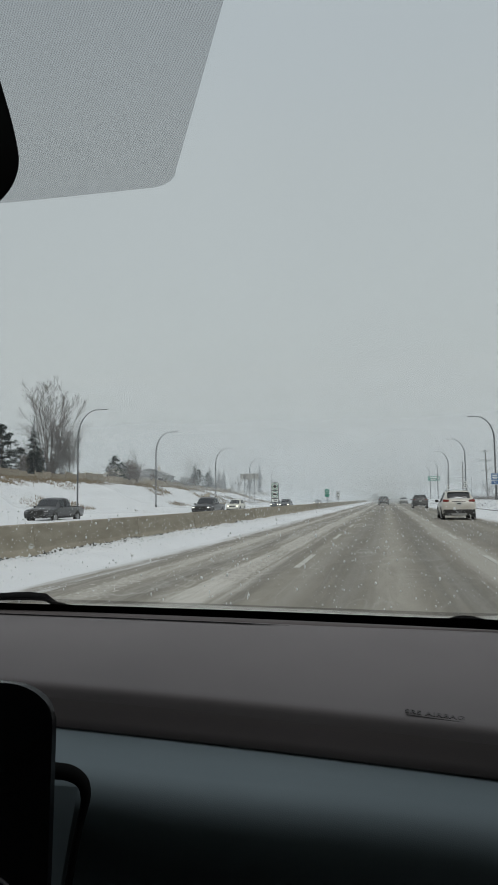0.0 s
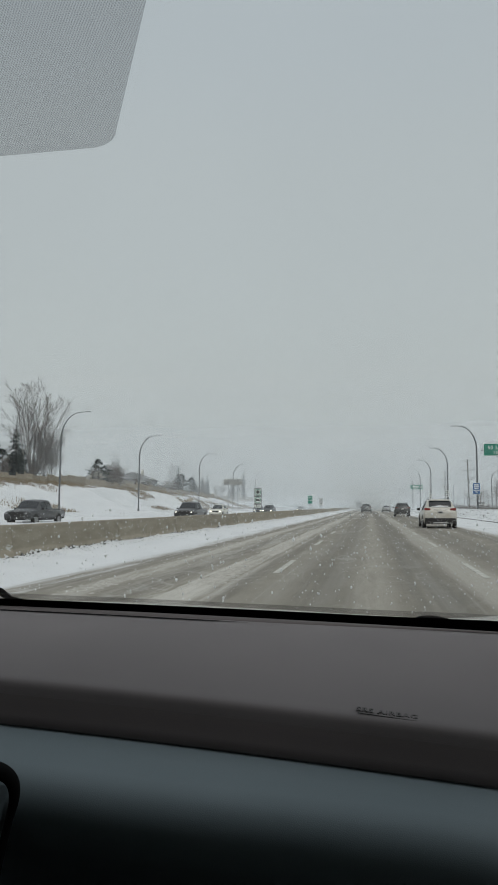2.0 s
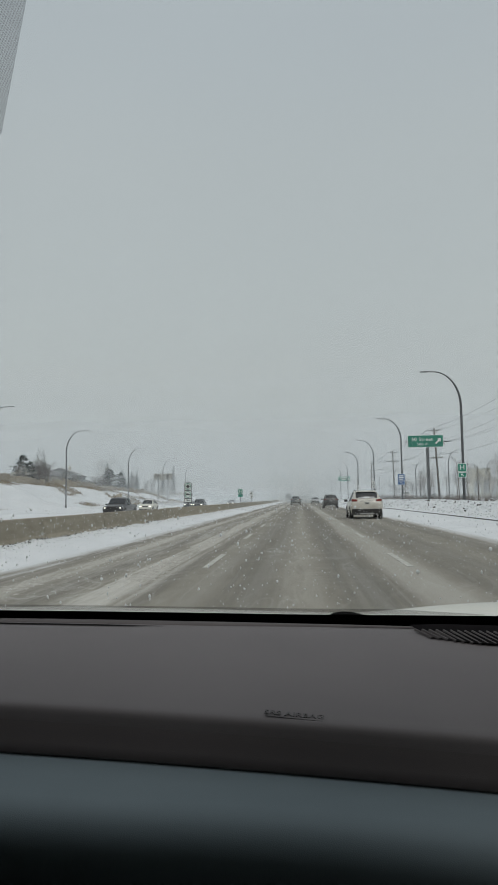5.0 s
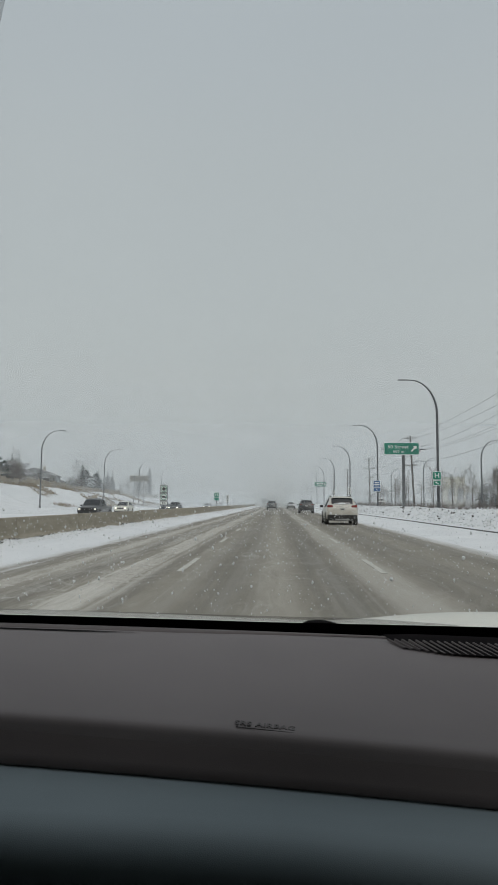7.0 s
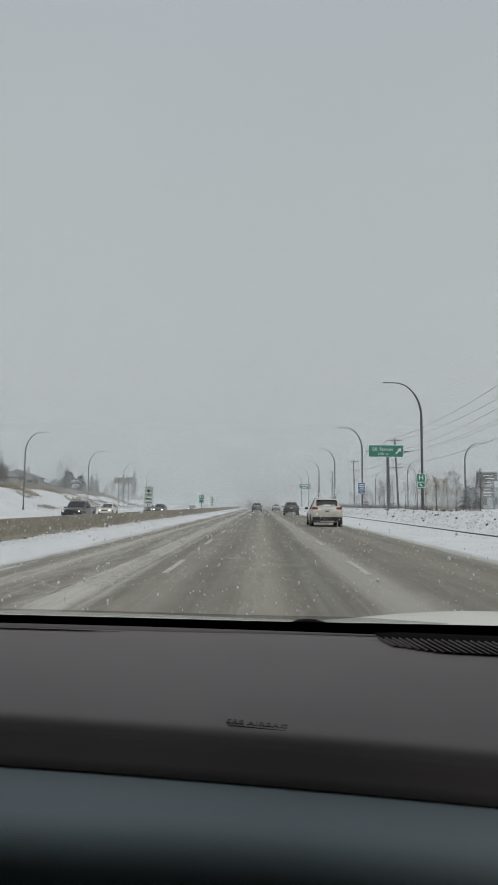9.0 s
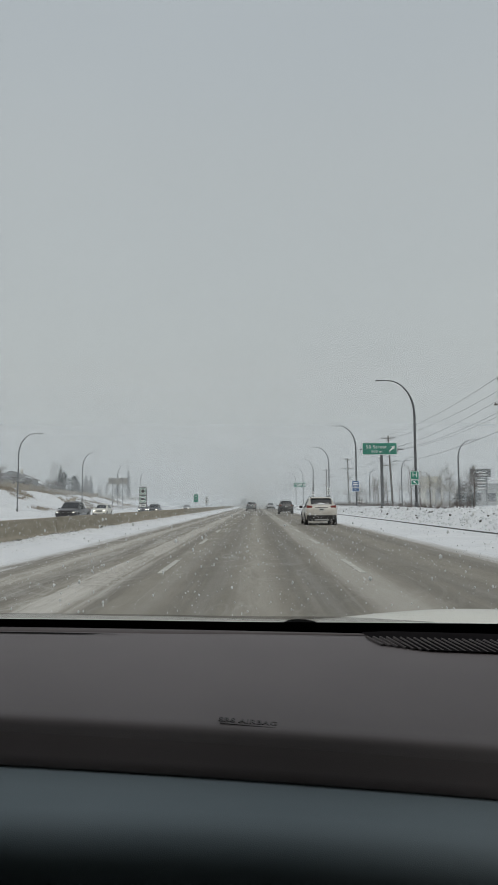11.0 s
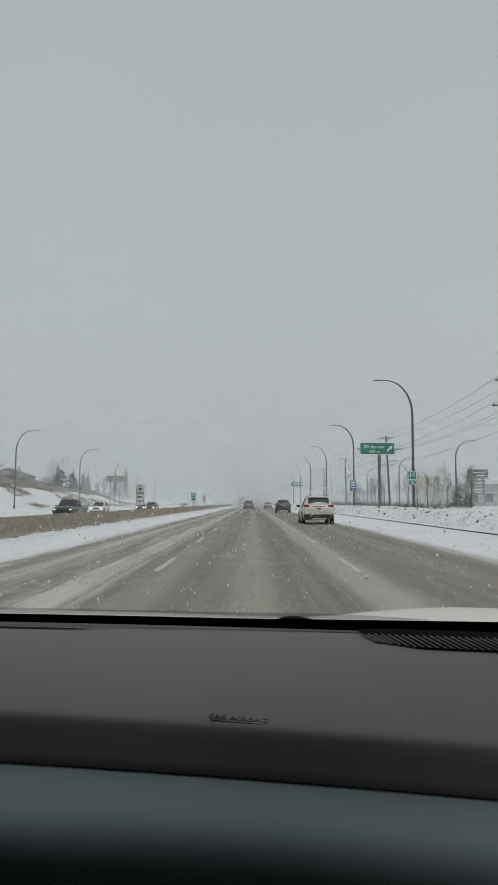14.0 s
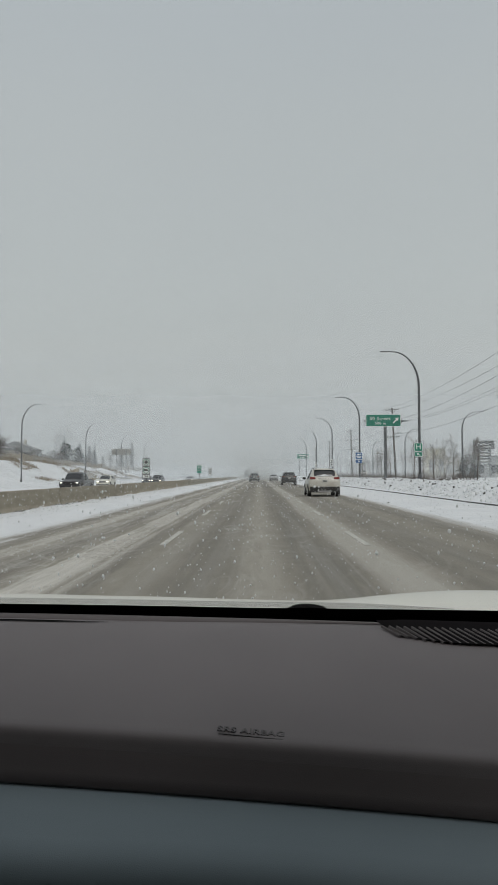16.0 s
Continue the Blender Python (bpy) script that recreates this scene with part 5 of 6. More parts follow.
blue = thing("blue_sign", "blue information sign with white bars on lamp mast", "road sign", pose(13.55, 92.6, ground_z(LAMP_X, 92.8)))
board = rimmed_board("sign_board", 0.95, 0.95, 3.0, SIGN_BLUE, LETTER_WHITE, blue)
bars(board, LETTER_WHITE, [(0, 3.2, 0.6, 0.14), (0, 2.95, 0.7, 0.12), (0, 2.74, 0.5, 0.10)], -0.032)
plaque = rimmed_board("arrow_plaque", 0.95, 0.50, 2.25, SIGN_BLUE, LETTER_WHITE, blue)
arrow(plaque, 0, 2.25, 0.36, 55, LETTER_WHITE)
part("bracket", box((0.30, 0.06, 0.05), (0.08, 0.06, 2.7)), STEEL, blue)


def route_sign(at, label):
    """Stacked white boards: a diamond in a green ring, a lorry in a green ring, and arrows."""
    s = thing("route_sign", label, "road sign", at)
    part("post", box((0.09, 0.09, 3.4), (0, 0.07, 1.3), 0.01), STEEL, s)
    top, low, base = (rimmed_board(nm, 0.62, h, z, SIGN_WHITE, SIGN_BLACK, s, r=0.04)
                      for nm, h, z in (("hazard_board", 0.62, 2.62), ("lorry_board", 0.62, 1.97), ("arrow_board", 0.32, 1.48)))
    for b, z in ((top, 2.62), (low, 1.97)):
        ring = tube([(0.235 * math.cos(a), -0.03, z + 0.235 * math.sin(a)) for a in (2 * math.pi * k / 28 for k in range(29))], 0.024, 6)
        part("ring", ring, SIGN_GREEN, b)
    part("diamond", prism([(0, 2.44), (0.18, 2.62), (0, 2.80), (-0.18, 2.62)], -0.034, -0.029, "xz"), SIGN_BLACK, top)
    part("lorry_shape", prism([(-0.17, 1.90), (0.17, 1.90), (0.17, 1.98), (0.10, 2.04), (0.06, 2.04), (0.06, 2.06), (-0.17, 2.06)], -0.034, -0.029, "xz"), SIGN_BLACK, low)
    arrow(base, 0.06, 1.48, 0.24, -90, SIGN_BLACK)
    arrow(base, -0.08, 1.49, 0.22, 0, SIGN_BLACK)
    return s


def mast_sign(y):
    """A small white board with a black symbol, strapped to a lamp mast."""
    s = thing("mast_sign", "small white route sign strapped to a lamp mast", "road sign", pose(LAMP_X - 0.15, y - 0.2, ground_z(LAMP_X, y)), "route signs on lamp masts")
    for nm, z in (("upper_board", 3.1), ("lower_board", 2.4)):
        b = rimmed_board(nm, 0.62, 0.62, z, SIGN_WHITE, SIGN_BLACK, s, r=0.04)
        part("symbol", prism([(0, z - 0.2), (0.2, z), (0, z + 0.2), (-0.2, z)], -0.034, -0.029, "xz"), SIGN_BLACK, b)
    part("bracket", box((0.30, 0.06, 0.05), (0.08, 0.06, 2.75)), STEEL, s)
    return s


for y in RIGHT_LAMPS[3:5]:
    mast_sign(y)
route_sign(pose(-9.1, 55.5, -0.3), "stacked white route signs on post behind the barrier")
mid_sign = thing("route_sign_far", "white route sign with black symbol on post", "road sign", pose(-8.9, 126, -0.3))
part("post", box((0.09, 0.09, 3.0), (0, 0.07, 1.2), 0.01), STEEL, mid_sign)
for z in (2.6, 1.95):
    b = rimmed_board("sign_board", 0.62, 0.62, z, SIGN_WHITE, SIGN_BLACK, mid_sign, r=0.04)
    part("diamond", prism([(0, z - 0.2), (0.2, z), (0, z + 0.2), (-0.2, z)], -0.034, -0.029, "xz"), SIGN_BLACK, b)
green_mid = thing("hospital_sign_far", "small green hospital sign on post behind barrier", "road sign", pose(-9.0, 104, -0.3))
part("post", box((0.09, 0.09, 3.0), (0, 0.07, 1.2), 0.01), STEEL, green_mid)
b = rimmed_board("sign_board", 0.75, 0.75, 2.7, SIGN_GREEN, LETTER_WHITE, green_mid)
letters_on("H", 0.62, LETTER_WHITE, b, 0, 2.71)
part("arrow_plaque", box((0.7, 0.04, 0.4), (0, 0, 2.08), 0.01), SIGN_GREEN, green_mid)

back_sign = thing("sign_back", "tan back of a wide guide sign over far lamp", "road sign", pose(-36.2, 180, ground_z(-36.2, 180)))
for x in (-1.3, 1.3):
    part("post", box((0.18, 0.18, 8.6), (x, -0.12, 3.8), 0.02), STEEL, back_sign)
part("sign_board", box((5.0, 0.06, 1.6), (0, 0, 7.3), 0.02), SIGN_TAN, back_sign)
for z in (6.8, 7.3, 7.8):
    part("rail", box((5.2, 0.06, 0.07), (0, -0.07, z)), SIGN_BACK, back_sign)
tilted = thing("tilted_sign", "small tan board tilted in the snow bank", "sign", pose(-42.5, 160, ground_z(-42.5, 160) - 0.3, -18, -14, 0))
part("sign_board", box((1.4, 0.05, 1.6), (0, 0, 0.95), 0.02), FENCE_WOOD, tilted)
part("post", box((0.09, 0.09, 1.6), (0, 0.07, 0.6), 0.01), STEEL, tilted)
cabinet = thing("utility_box", "small grey roadside utility box in snow", "utility box", pose(-38.2, 146, ground_z(-38.2, 146)))
part("housing", box((0.9, 0.6, 1.5), (0, 0, 0.75), 0.03), STEEL, cabinet)
part("lid", box((0.98, 0.68, 0.08), (0, 0, 1.53), 0.02), STEEL, cabinet)

pylon = thing("pylon_sign", "dark shop pylon sign with panels on two posts", "sign", pose(61, 186, ground_z(61, 186)))
for x in (-1.7, 1.7):
    part("post", box((0.35, 0.35, 9.6), (x, 0, 4.6), 0.02), STEEL, pylon)
head = part("head_panel", box((5.6, 0.5, 2.3), (0, 0, 8.8), 0.06), BODY_DARK, pylon, "dark head panel")
part("logo_swash", tube([(-1.9, -0.27, 8.5), (-1.5, -0.27, 9.4), (-0.9, -0.27, 8.9), (-0.2, -0.27, 9.1), (0.8, -0.27, 8.9), (1.8, -0.27, 9.2)], [0.10, 0.13, 0.1, 0.13, 0.1, 0.05], 6), LETTER_WHITE, head)
part("writing_bar", box((2.4, 0.02, 0.22), (0.7, -0.27, 8.25)), LETTER_WHITE, head)
for k in range(5):
    p = part("tenant_panel", box((3.0, 0.4, 0.75), (0, 0, 7.1 - 0.86 * k), 0.03), SIGN_BACK if k % 2 else BODY_BLUEGREY, pylon)
    part("writing_bar", box((2.0, 0.02, 0.20), (0, -0.215, 7.1 - 0.86 * k)), LETTER_WHITE, p)

# ---------------------------------------------------------------- fence on the bank
post_mesh = mesh_from(box((0.14, 0.14, 2.3), (0, 0, 0.95), 0.01, segments=1), FENCE_WOOD, "fence_post")
panel_bm = None
for k in range(17):
    panel_bm = box((0.022, 0.145, 1.72 + 0.03 * math.sin(k * 5.3)), (0.012 * (k % 2), -1.2 + 0.15 * k, 0.98), bm=panel_bm)
for z in (0.4, 1.5):
    panel_bm = box((0.05, 2.5, 0.09), (-0.05, 0, z), bm=panel_bm)
panel_mesh = mesh_from(panel_bm, FENCE_WOOD, "fence_panel")
for k in range(112):
    y = 56 + 2.55 * k
    x = -54.0 + 1.2 * noise.noise((0.1, y * 0.02, 0.5))
    z = ground_z(x, y) - 0.25
    f = thing("wooden_fence", "pale weathered wooden board fence panel on the bank", "fence", pose(x, y, z), "fence panels on the bank")
    part("post", post_mesh, FENCE_WOOD, f, at=pose(0, -1.27, 0))
    part("boards", panel_mesh, FENCE_WOOD, f)

# ---------------------------------------------------------------- trees and shrubs


def limb(bm, rnd, p, d, length, r, level, angle, up, thin, counts=(0, 4, 6, 11)):
    """A tapering limb that sends side limbs out all along it, down to fine twigs."""
    n = 5 if level > 1 else 3
    pts, rad = [p.copy()], [r]
    for k in range(n):
        w = 0.045 if level > 1 else 0.09
        d = (d + Vector((rnd.gauss(0, w), rnd.gauss(0, w), up * 0.08))).normalized()
        p = p + d * (length / n)
        pts.append(p.copy())
        rad.append(max(thin * 0.7, r * (1 - 0.86 * (k + 1) / n)))
    tube(pts, rad, 6 if r > 0.05 else 4 if r > 0.02 else 3, bm, cap=False)
    if level == 0:
        return
    count = counts[min(level, 3)]
    for k in range(count):
        q = 0.22 + 0.76 * (k + rnd.random()) / count
        i = min(n - 1, int(q * n))
        at = pts[i].lerp(pts[i + 1], q * n - i)
        dd = (pts[i + 1] - pts[i]).normalized()
        ax = dd.cross(Vector((rnd.gauss(0, 1), rnd.gauss(0, 1), rnd.gauss(0, 1)))).normalized()
        a = radians(rnd.gauss(angle, 9))
        nd = (dd * math.cos(a) + ax * math.sin(a)).normalized()
        limb(bm, rnd, at, nd, length * rnd.uniform(0.30, 0.48) * (1.15 - 0.5 * q), max(thin, rad[i] * rnd.uniform(0.38, 0.55)), level - 1, angle, up, thin, counts)


def bare_tree(seed, height, stems, depth, spread, label, category, at, name="bare_tree", girth=0.012, group="", low=0.24, counts=(0, 4, 6, 11), lean=0.19, fine=1.0):
    """Leafless: one or more leaders with limbs and twigs. depth above 4 adds a finer order of twigs."""
    rnd = random.Random(seed)
    tree = thing(name, label, category, at, group)
    trunk, crown = bmesh.new(), bmesh.new()
    for s in range(stems):
        tilt = 0.05 if stems == 1 else lean
        turn = 2 * math.pi * (s + rnd.uniform(-0.25, 0.25)) / stems
        out = tilt * (0.25 + 1.0 * ((s * 0.618) % 1.0)) if stems > 4 else abs(rnd.gauss(0, tilt))
        d = Vector((math.cos(turn) * out, math.sin(turn) * out, 1)).normalized()
        r = height * girth * rnd.uniform(0.8, 1.1)
        h = height * low * rnd.uniform(0.6, 1.1)
        base = Vector((rnd.gauss(0, 0.04) * (stems > 1) * height * 0.5, rnd.gauss(0, 0.03) * (stems > 1) * height * 0.5, -0.3))
        pts = [base + d * (h + 0.3) * q for q in (0, 0.3, 0.7, 1)]
        tube(pts, [r * 1.35, r * 1.05, r * 0.95, r * 0.9], 8, trunk)
        limb(crown, rnd, pts[3] - d * 0.05, d, height * rnd.uniform(0.66, 0.84) if s or stems > 4 else height * (1 - low), r * 0.9, 3 if depth >= 5 else 2, math.degrees(math.atan(spread)) + 10, 1.0, fine * (0.003 + height * 0.0008), counts)
    part("trunk", trunk, BARK, tree)
    part("crown", crown, TWIG, tree)
    return tree


def conifer(seed, height, width, label, at, name="spruce_tree", shape=1.0, group="", ragged=0.25, bare=0.06):
    """Trunk with whorls of drooping boughs, each a spray of narrow needle blades."""
    rnd = random.Random(seed)
    tree = thing(name, label, "tree", at, group)
    part("trunk", tube([(0, 0, -0.3), (0, 0, height * 0.5), (0, 0, height * 0.97)], [height * 0.016, height * 0.010, 0.02], 8), BARK, tree)
    bm = bmesh.new()
    levels = int(height * 4.6)
    for i in range(levels):
        q = i / levels
        z = height * (bare + (1 - bare) * q)
        reach = width / 2 * (1 - q) ** shape * rnd.uniform(1 - ragged, 1 + ragged * 0.5) + 0.12
        for k in range(rnd.randint(8, 10)):
            a = rnd.uniform(0, 2 * math.pi)
            L = reach * rnd.uniform(0.40, 1.15)
            out, droop = Vector((math.cos(a), math.sin(a), 0)), rnd.uniform(0.10, 0.38)
            side = Vector((-out.y, out.x, 0))
            base = Vector((0, 0, z))
            for j in range(5):
                s0 = L * (0.12 + 0.18 * j)
                p0 = base + out * s0 + Vector((0, 0, -droop * s0 * s0 / max(L, 0.3)))
                for sg in (-1, 1, 0):
                    ln = L * rnd.uniform(0.24, 0.42) * (1.15 - 0.12 * j)
                    dv = (out * rnd.uniform(0.6, 1.0) + side * sg * rnd.uniform(0.5, 0.9) + Vector((0, 0, rnd.uniform(-0.45, 0.12)))).normalized() * ln
                    wv = (side * 0.45 + out * 0.2 * sg + Vector((0, 0, 0.6))) * ln * 0.27
                    bm.faces.new((bm.verts.new(p0 - wv), bm.verts.new(p0 + dv), bm.verts.new(p0 + wv)))
    part("crown", bm, NEEDLES, tree)
    return tree


def pine(seed, height, width, label, at):
    """A ragged pine: bare lower trunk, up-sweeping limbs with separate clumps of needles and gaps between."""
    rnd = random.Random(seed)
    tree = thing("pine_tree", label, "tree", at)
    wood, needles = bmesh.new(), bmesh.new()
    tube([(0, 0, -0.3), (0.1, 0, height * 0.5), (0, 0.1, height * 0.96)], [height * 0.02, height * 0.014, 0.03], 8, wood)
    for k in range(int(height * 7)):
        q = 0.10 + 0.88 * (k + rnd.random()) / (height * 7)
        reach = width / 2 * (math.sin(math.pi * min(1, 0.22 + 0.80 * q)) ** 0.7) * rnd.uniform(0.55, 1.12) * (1.15 - 0.45 * q)
        a = rnd.uniform(0, 2 * math.pi)
        z0 = height * q
        tip = Vector((math.cos(a) * reach, math.sin(a) * reach, z0 + reach * rnd.uniform(-0.10, 0.35)))
        tube([(0, 0, z0 - 0.1), tip * 0.5 + Vector((0, 0, z0 * 0.5 - 0.1)), tip], [0.05, 0.035, 0.015], 4, wood, False)
        for c in range(3):
            mid = Vector((0, 0, z0)).lerp(tip, (0.55, 0.8, 1.0)[c]) + Vector((rnd.gauss(0, 0.15), rnd.gauss(0, 0.15), rnd.gauss(0, 0.10)))
            r = rnd.uniform(0.30, 0.58) * (height / 9) ** 0.5
            for _ in range(34):
                d = Vector((rnd.gauss(0, 1), rnd.gauss(0, 1), rnd.gauss(0, 0.55))).normalized()
                p0 = mid + d * r * rnd.uniform(0.1, 0.6)
                tipv = p0 + (d + Vector((0, 0, 0.25))) * r * rnd.uniform(0.35, 0.7)
                w = d.cross(Vector((rnd.gauss(0, 1), rnd.gauss(0, 1), rnd.gauss(0, 1)))).normalized() * r * 0.14
                needles.faces.new((needles.verts.new(p0 - w), needles.verts.new(tipv), needles.verts.new(p0 + w)))
    part("trunk", wood, BARK, tree)
    part("crown", needles, NEEDLES, tree)
    return tree


def on_bank(x, y):
    return pose(x, y, ground_z(x, y) - 0.1)


# along the far bank
bare_tree(19, 18.0, 9, 6, 0.52, "tall leafless multi-stemmed tree behind the fence", "tree", on_bank(-60.5, 115.5), girth=0.0105, low=0.10, counts=(0, 5, 7, 12), lean=0.34, fine=1.0)
bare_tree(191, 10.5, 7, 6, 0.42, "brown leafless tree beside the tall one", "tree", on_bank(-58.5, 119.5), girth=0.007, low=0.10, counts=(0, 5, 8, 13), lean=0.22, fine=1.1)
for k, (x, y, h) in enumerate(((-57, 188, 4.6), (-56.5, 195, 4.4), (-57, 171, 4.2), (-61, 158, 8.0), (-62, 162, 7.4))):
    bare_tree(140 + k, h, 9, 6, 0.9, "dense brown leafless hedge shrub by the fence", "shrub", on_bank(x, y), "hedge_shrub", 0.008, "hedge shrubs by the fence", 0.06, (0, 4, 7, 11), 0.55, 1.6)
bare_tree(12, 9, 8, 6, 0.6, "dense brown leafless thicket under the tall tree", "tree", on_bank(-58, 115), girth=0.008, low=0.06, counts=(0, 4, 7, 11), lean=0.30, fine=1.5)
conifer(21, 11.0, 4.8, "dark narrow spruce beside the bare tree", on_bank(-58.0, 105))
pine(22, 7.5, 7.0, "dark broad pine behind the fence", on_bank(-62, 150))
pine(23, 6.0, 5.0, "dark round pine behind the fence", on_bank(-60.5, 105))
pine(24, 5.5, 4.6, "dark round pine behind the fence", on_bank(-61, 111))
pine(33, 7.0, 5.0, "dark pine in the row behind the fence", on_bank(-63, 99))
pine(34, 6.5, 5.2, "dark pine in the row behind the fence", on_bank(-64, 116))
pine(35, 10.5, 7.5, "dark broad pine above the fence", on_bank(-64, 105))
for k, (x, y, h, w) in enumerate(((-65, 105, 6.8, 6.0), (-64, 101, 6.2, 5.5), (-63.5, 117, 6.4, 5.5), (-63, 121, 5.0, 5.0))):
    pine(36 + k, h, w, "dark pine in the row behind the fence", on_bank(x, y))
conifer(25, 10.5, 4.6, "lone dark spruce above the fence", on_bank(-60.5, 212))
conifer(26, 11.0, 5.0, "dark spruce in a pair behind fence", on_bank(-63, 240))
conifer(27, 10.4, 4.6, "dark spruce in a pair behind fence", on_bank(-62, 250))
pine(28, 8.6, 6.5, "broad dark pine behind the fence", on_bank(-62, 222))
pine(29, 8.0, 6.0, "broad dark pine behind the fence", on_bank(-62.5, 236))
conifer(30, 11.5, 4.4, "dark spruce fading into the haze", on_bank(-63, 262))
conifer(31, 17.0, 3.0, "tall slim conifer fading into the haze", on_bank(-64, 345), "slim_conifer", 0.45, ragged=0.3)
conifer(32, 14.0, 5.5, "dark conifer fading into the haze", on_bank(-64, 318))
for k, (x, y, h, st) in enumerate(((-60, 172, 6, 4), (-61, 184, 5, 4), (-58, 150, 4.5, 4), (-60, 245, 8, 4), (-62, 285, 9, 4), (-61, 300, 8, 3), (-58, 138, 5, 4), (-62, 216, 12, 2), (-63, 330, 11, 3), (-60, 380, 11, 4),
                                   (-59, 113, 4.5, 4), (-66, 118, 9, 2), (-58, 165, 4.5, 5), (-57, 192, 4, 5), (-57, 228, 5, 5), (-58, 256, 6, 5), (-57, 100, 4, 5), (-59, 152, 8, 1), (-60, 153.5, 8.5, 1))):
    bare_tree(40 + k, h, st + 1, 5, 0.6, "leafless brown shrub-like tree behind the fence", "tree", on_bank(x, y), "shrub", 0.008, "shrubs behind the fence", 0.10)
# grass tufts poking through the bank's snow
rnd = random.Random(8)
grass = bmesh.new()
for k in range(3600):
    y = 60 + 170 * rnd.random()
    upper = k > 1700
    x = rnd.uniform(-53.6, -49.5) if upper else rnd.uniform(-51, -38)
    if noise.noise((x * 0.15, y * 0.07, 11)) < (-0.05 if upper else 0.12):
        continue
    for _ in range(18):
        p = Vector((x + rnd.gauss(0, 0.5), y + rnd.gauss(0, 0.8), 0))
        p.z = ground_z(p.x, p.y) - 0.05
        t = p + Vector((rnd.gauss(0, 0.12), rnd.gauss(0, 0.12), rnd.uniform(0.18, 0.58)))
        w = Vector((0.040, 0.026, 0))
        grass.faces.new((grass.verts.new(p - w), grass.verts.new(p + w), grass.verts.new(t)))
tagged(part("dry_grass", grass, DRY_GRASS), "dry brown grass tufts poking through bank snow", "grass", kind="stuff")

# young trees beyond the ploughed ridge
rnd = random.Random(17)
for k in range(24):
    y = 60 + 6.4 * k + rnd.uniform(-2.0, 2.0)
    x = rnd.choice((16.5, 18.5, 21.0)) + rnd.uniform(-0.6, 0.6) + 0.04 * (y - 60)
    bare_tree(60 + k, rnd.uniform(3.6, 5.4), 1, 5, 0.62, "young leafless tree planted in snow", "tree", on_bank(x, y), "young_tree", 0.013, "young trees by the road", 0.36, (0, 4, 5, 9), 0.19, 1.7)
for k in range(26):
    y = 110 + 8 * k + rnd.uniform(-3, 3)
    x = 33 + rnd.uniform(-4, 14) + 0.05 * (y - 80)
    bare_tree(110 + k, rnd.uniform(4.5, 8.0), 2, 5, 0.6, "leafless tree in the hazy thicket", "tree", on_bank(x, y), "thicket_tree", 0.010, "thicket trees", 0.2, (0, 4, 6, 10), 0.19, 1.6)
conifer(90, 6.5, 4.2, "dark snow-dusted spruce near the side road", on_bank(47, 158), ragged=0.4)
conifer(91, 5.5, 4.0, "dark snow-dusted spruce near the side road", on_bank(51, 163), ragged=0.4)
# low brush along the ridge's back
rnd = random.Random(29)
brush = bmesh.new()
for _ in range(1300):
    y = 62 + 190 * rnd.random() ** 1.2
    p = Vector((rnd.uniform(14.2, 21.0) + 0.02 * (y - 60), y, 0))
    p.z = ground_z(p.x, p.y) - 0.05
    for _ in range(5):
        d = Vector((rnd.gauss(0, 0.45), rnd.gauss(0, 0.45), 1)).normalized() * rnd.uniform(0.5, 1.2) * (0.6 + 0.14 * (p.x - 14))
        w = Vector((0.011, 0.007, 0))
        m = p + d * 0.5 + Vector((rnd.gauss(0, 0.05), 0, 0))
        vs = [brush.verts.new(v) for v in (p - w, p + w, m + w * 0.7, m - w * 0.7, p + d)]
        brush.faces.new(vs[:4])
        brush.faces.new((vs[3], vs[2], vs[4]))
tagged(part("brush", brush, TWIG), "low leafless brush behind the ploughed ridge", "shrub", kind="stuff")

# ---------------------------------------------------------------- houses and buildings


def house(name, label, at, w, d, wall_h, roof_h, wall_mat, roof_mat, windows, chimney=True):
    """A gabled house whose long side faces the road (towards -y and +x)."""
    h = thing(name, label, "house", at)
    wall = prism([(-w / 2, -1), (w / 2, -1), (w / 2, wall_h), (0, wall_h + roof_h), (-w / 2, wall_h)], -d / 2, d / 2, "xz")
    wl2 = part("wall", wall, wall_mat, h)
    o, t = 0.45, 0.22
    sl = roof_h / (w / 2)
    for sg in (-1, 1):
        out = [(0, wall_h + roof_h + 0.02), (0, wall_h + roof_h + t), (sg * (w / 2 + o), wall_h - sl * o + t), (sg * (w / 2 + o), wall_h - sl * o + 0.02)]
        part("roof", prism(out, -d / 2 - o, d / 2 + o, "xz"), roof_mat, h)
    if chimney:
        part("chimney", box((0.7, 0.7, 1.6), (w * 0.16, d * 0.1, wall_h + roof_h + 0.2), 0.03), WALL_BEIGE, h)
    for x, z, ww, hh in windows:
        f = part("window_frame", box((ww + 0.2, 0.12, hh + 0.2), (x, -d / 2 - 0.03, z), 0.01), SIGN_WHITE, h)
        part("pane", box((ww, 0.05, hh), (x, -d / 2 - 0.09, z)), WINDOW_DARK, f)
    for y, z in ((-d * 0.25, wall_h * 0.6), (d * 0.2, wall_h * 0.6)):
        f = part("window_frame", box((0.12, 1.6, 1.3), (w / 2 + 0.03, y, z), 0.01), SIGN_WHITE, h)
        part("pane", box((0.05, 1.4, 1.1), (w / 2 + 0.09, y, z)), WINDOW_DARK, f)
    return h


def house_spot(x, y, turn=0):
    return pose(x, y, ground_z(x, y), 0, 0, turn)


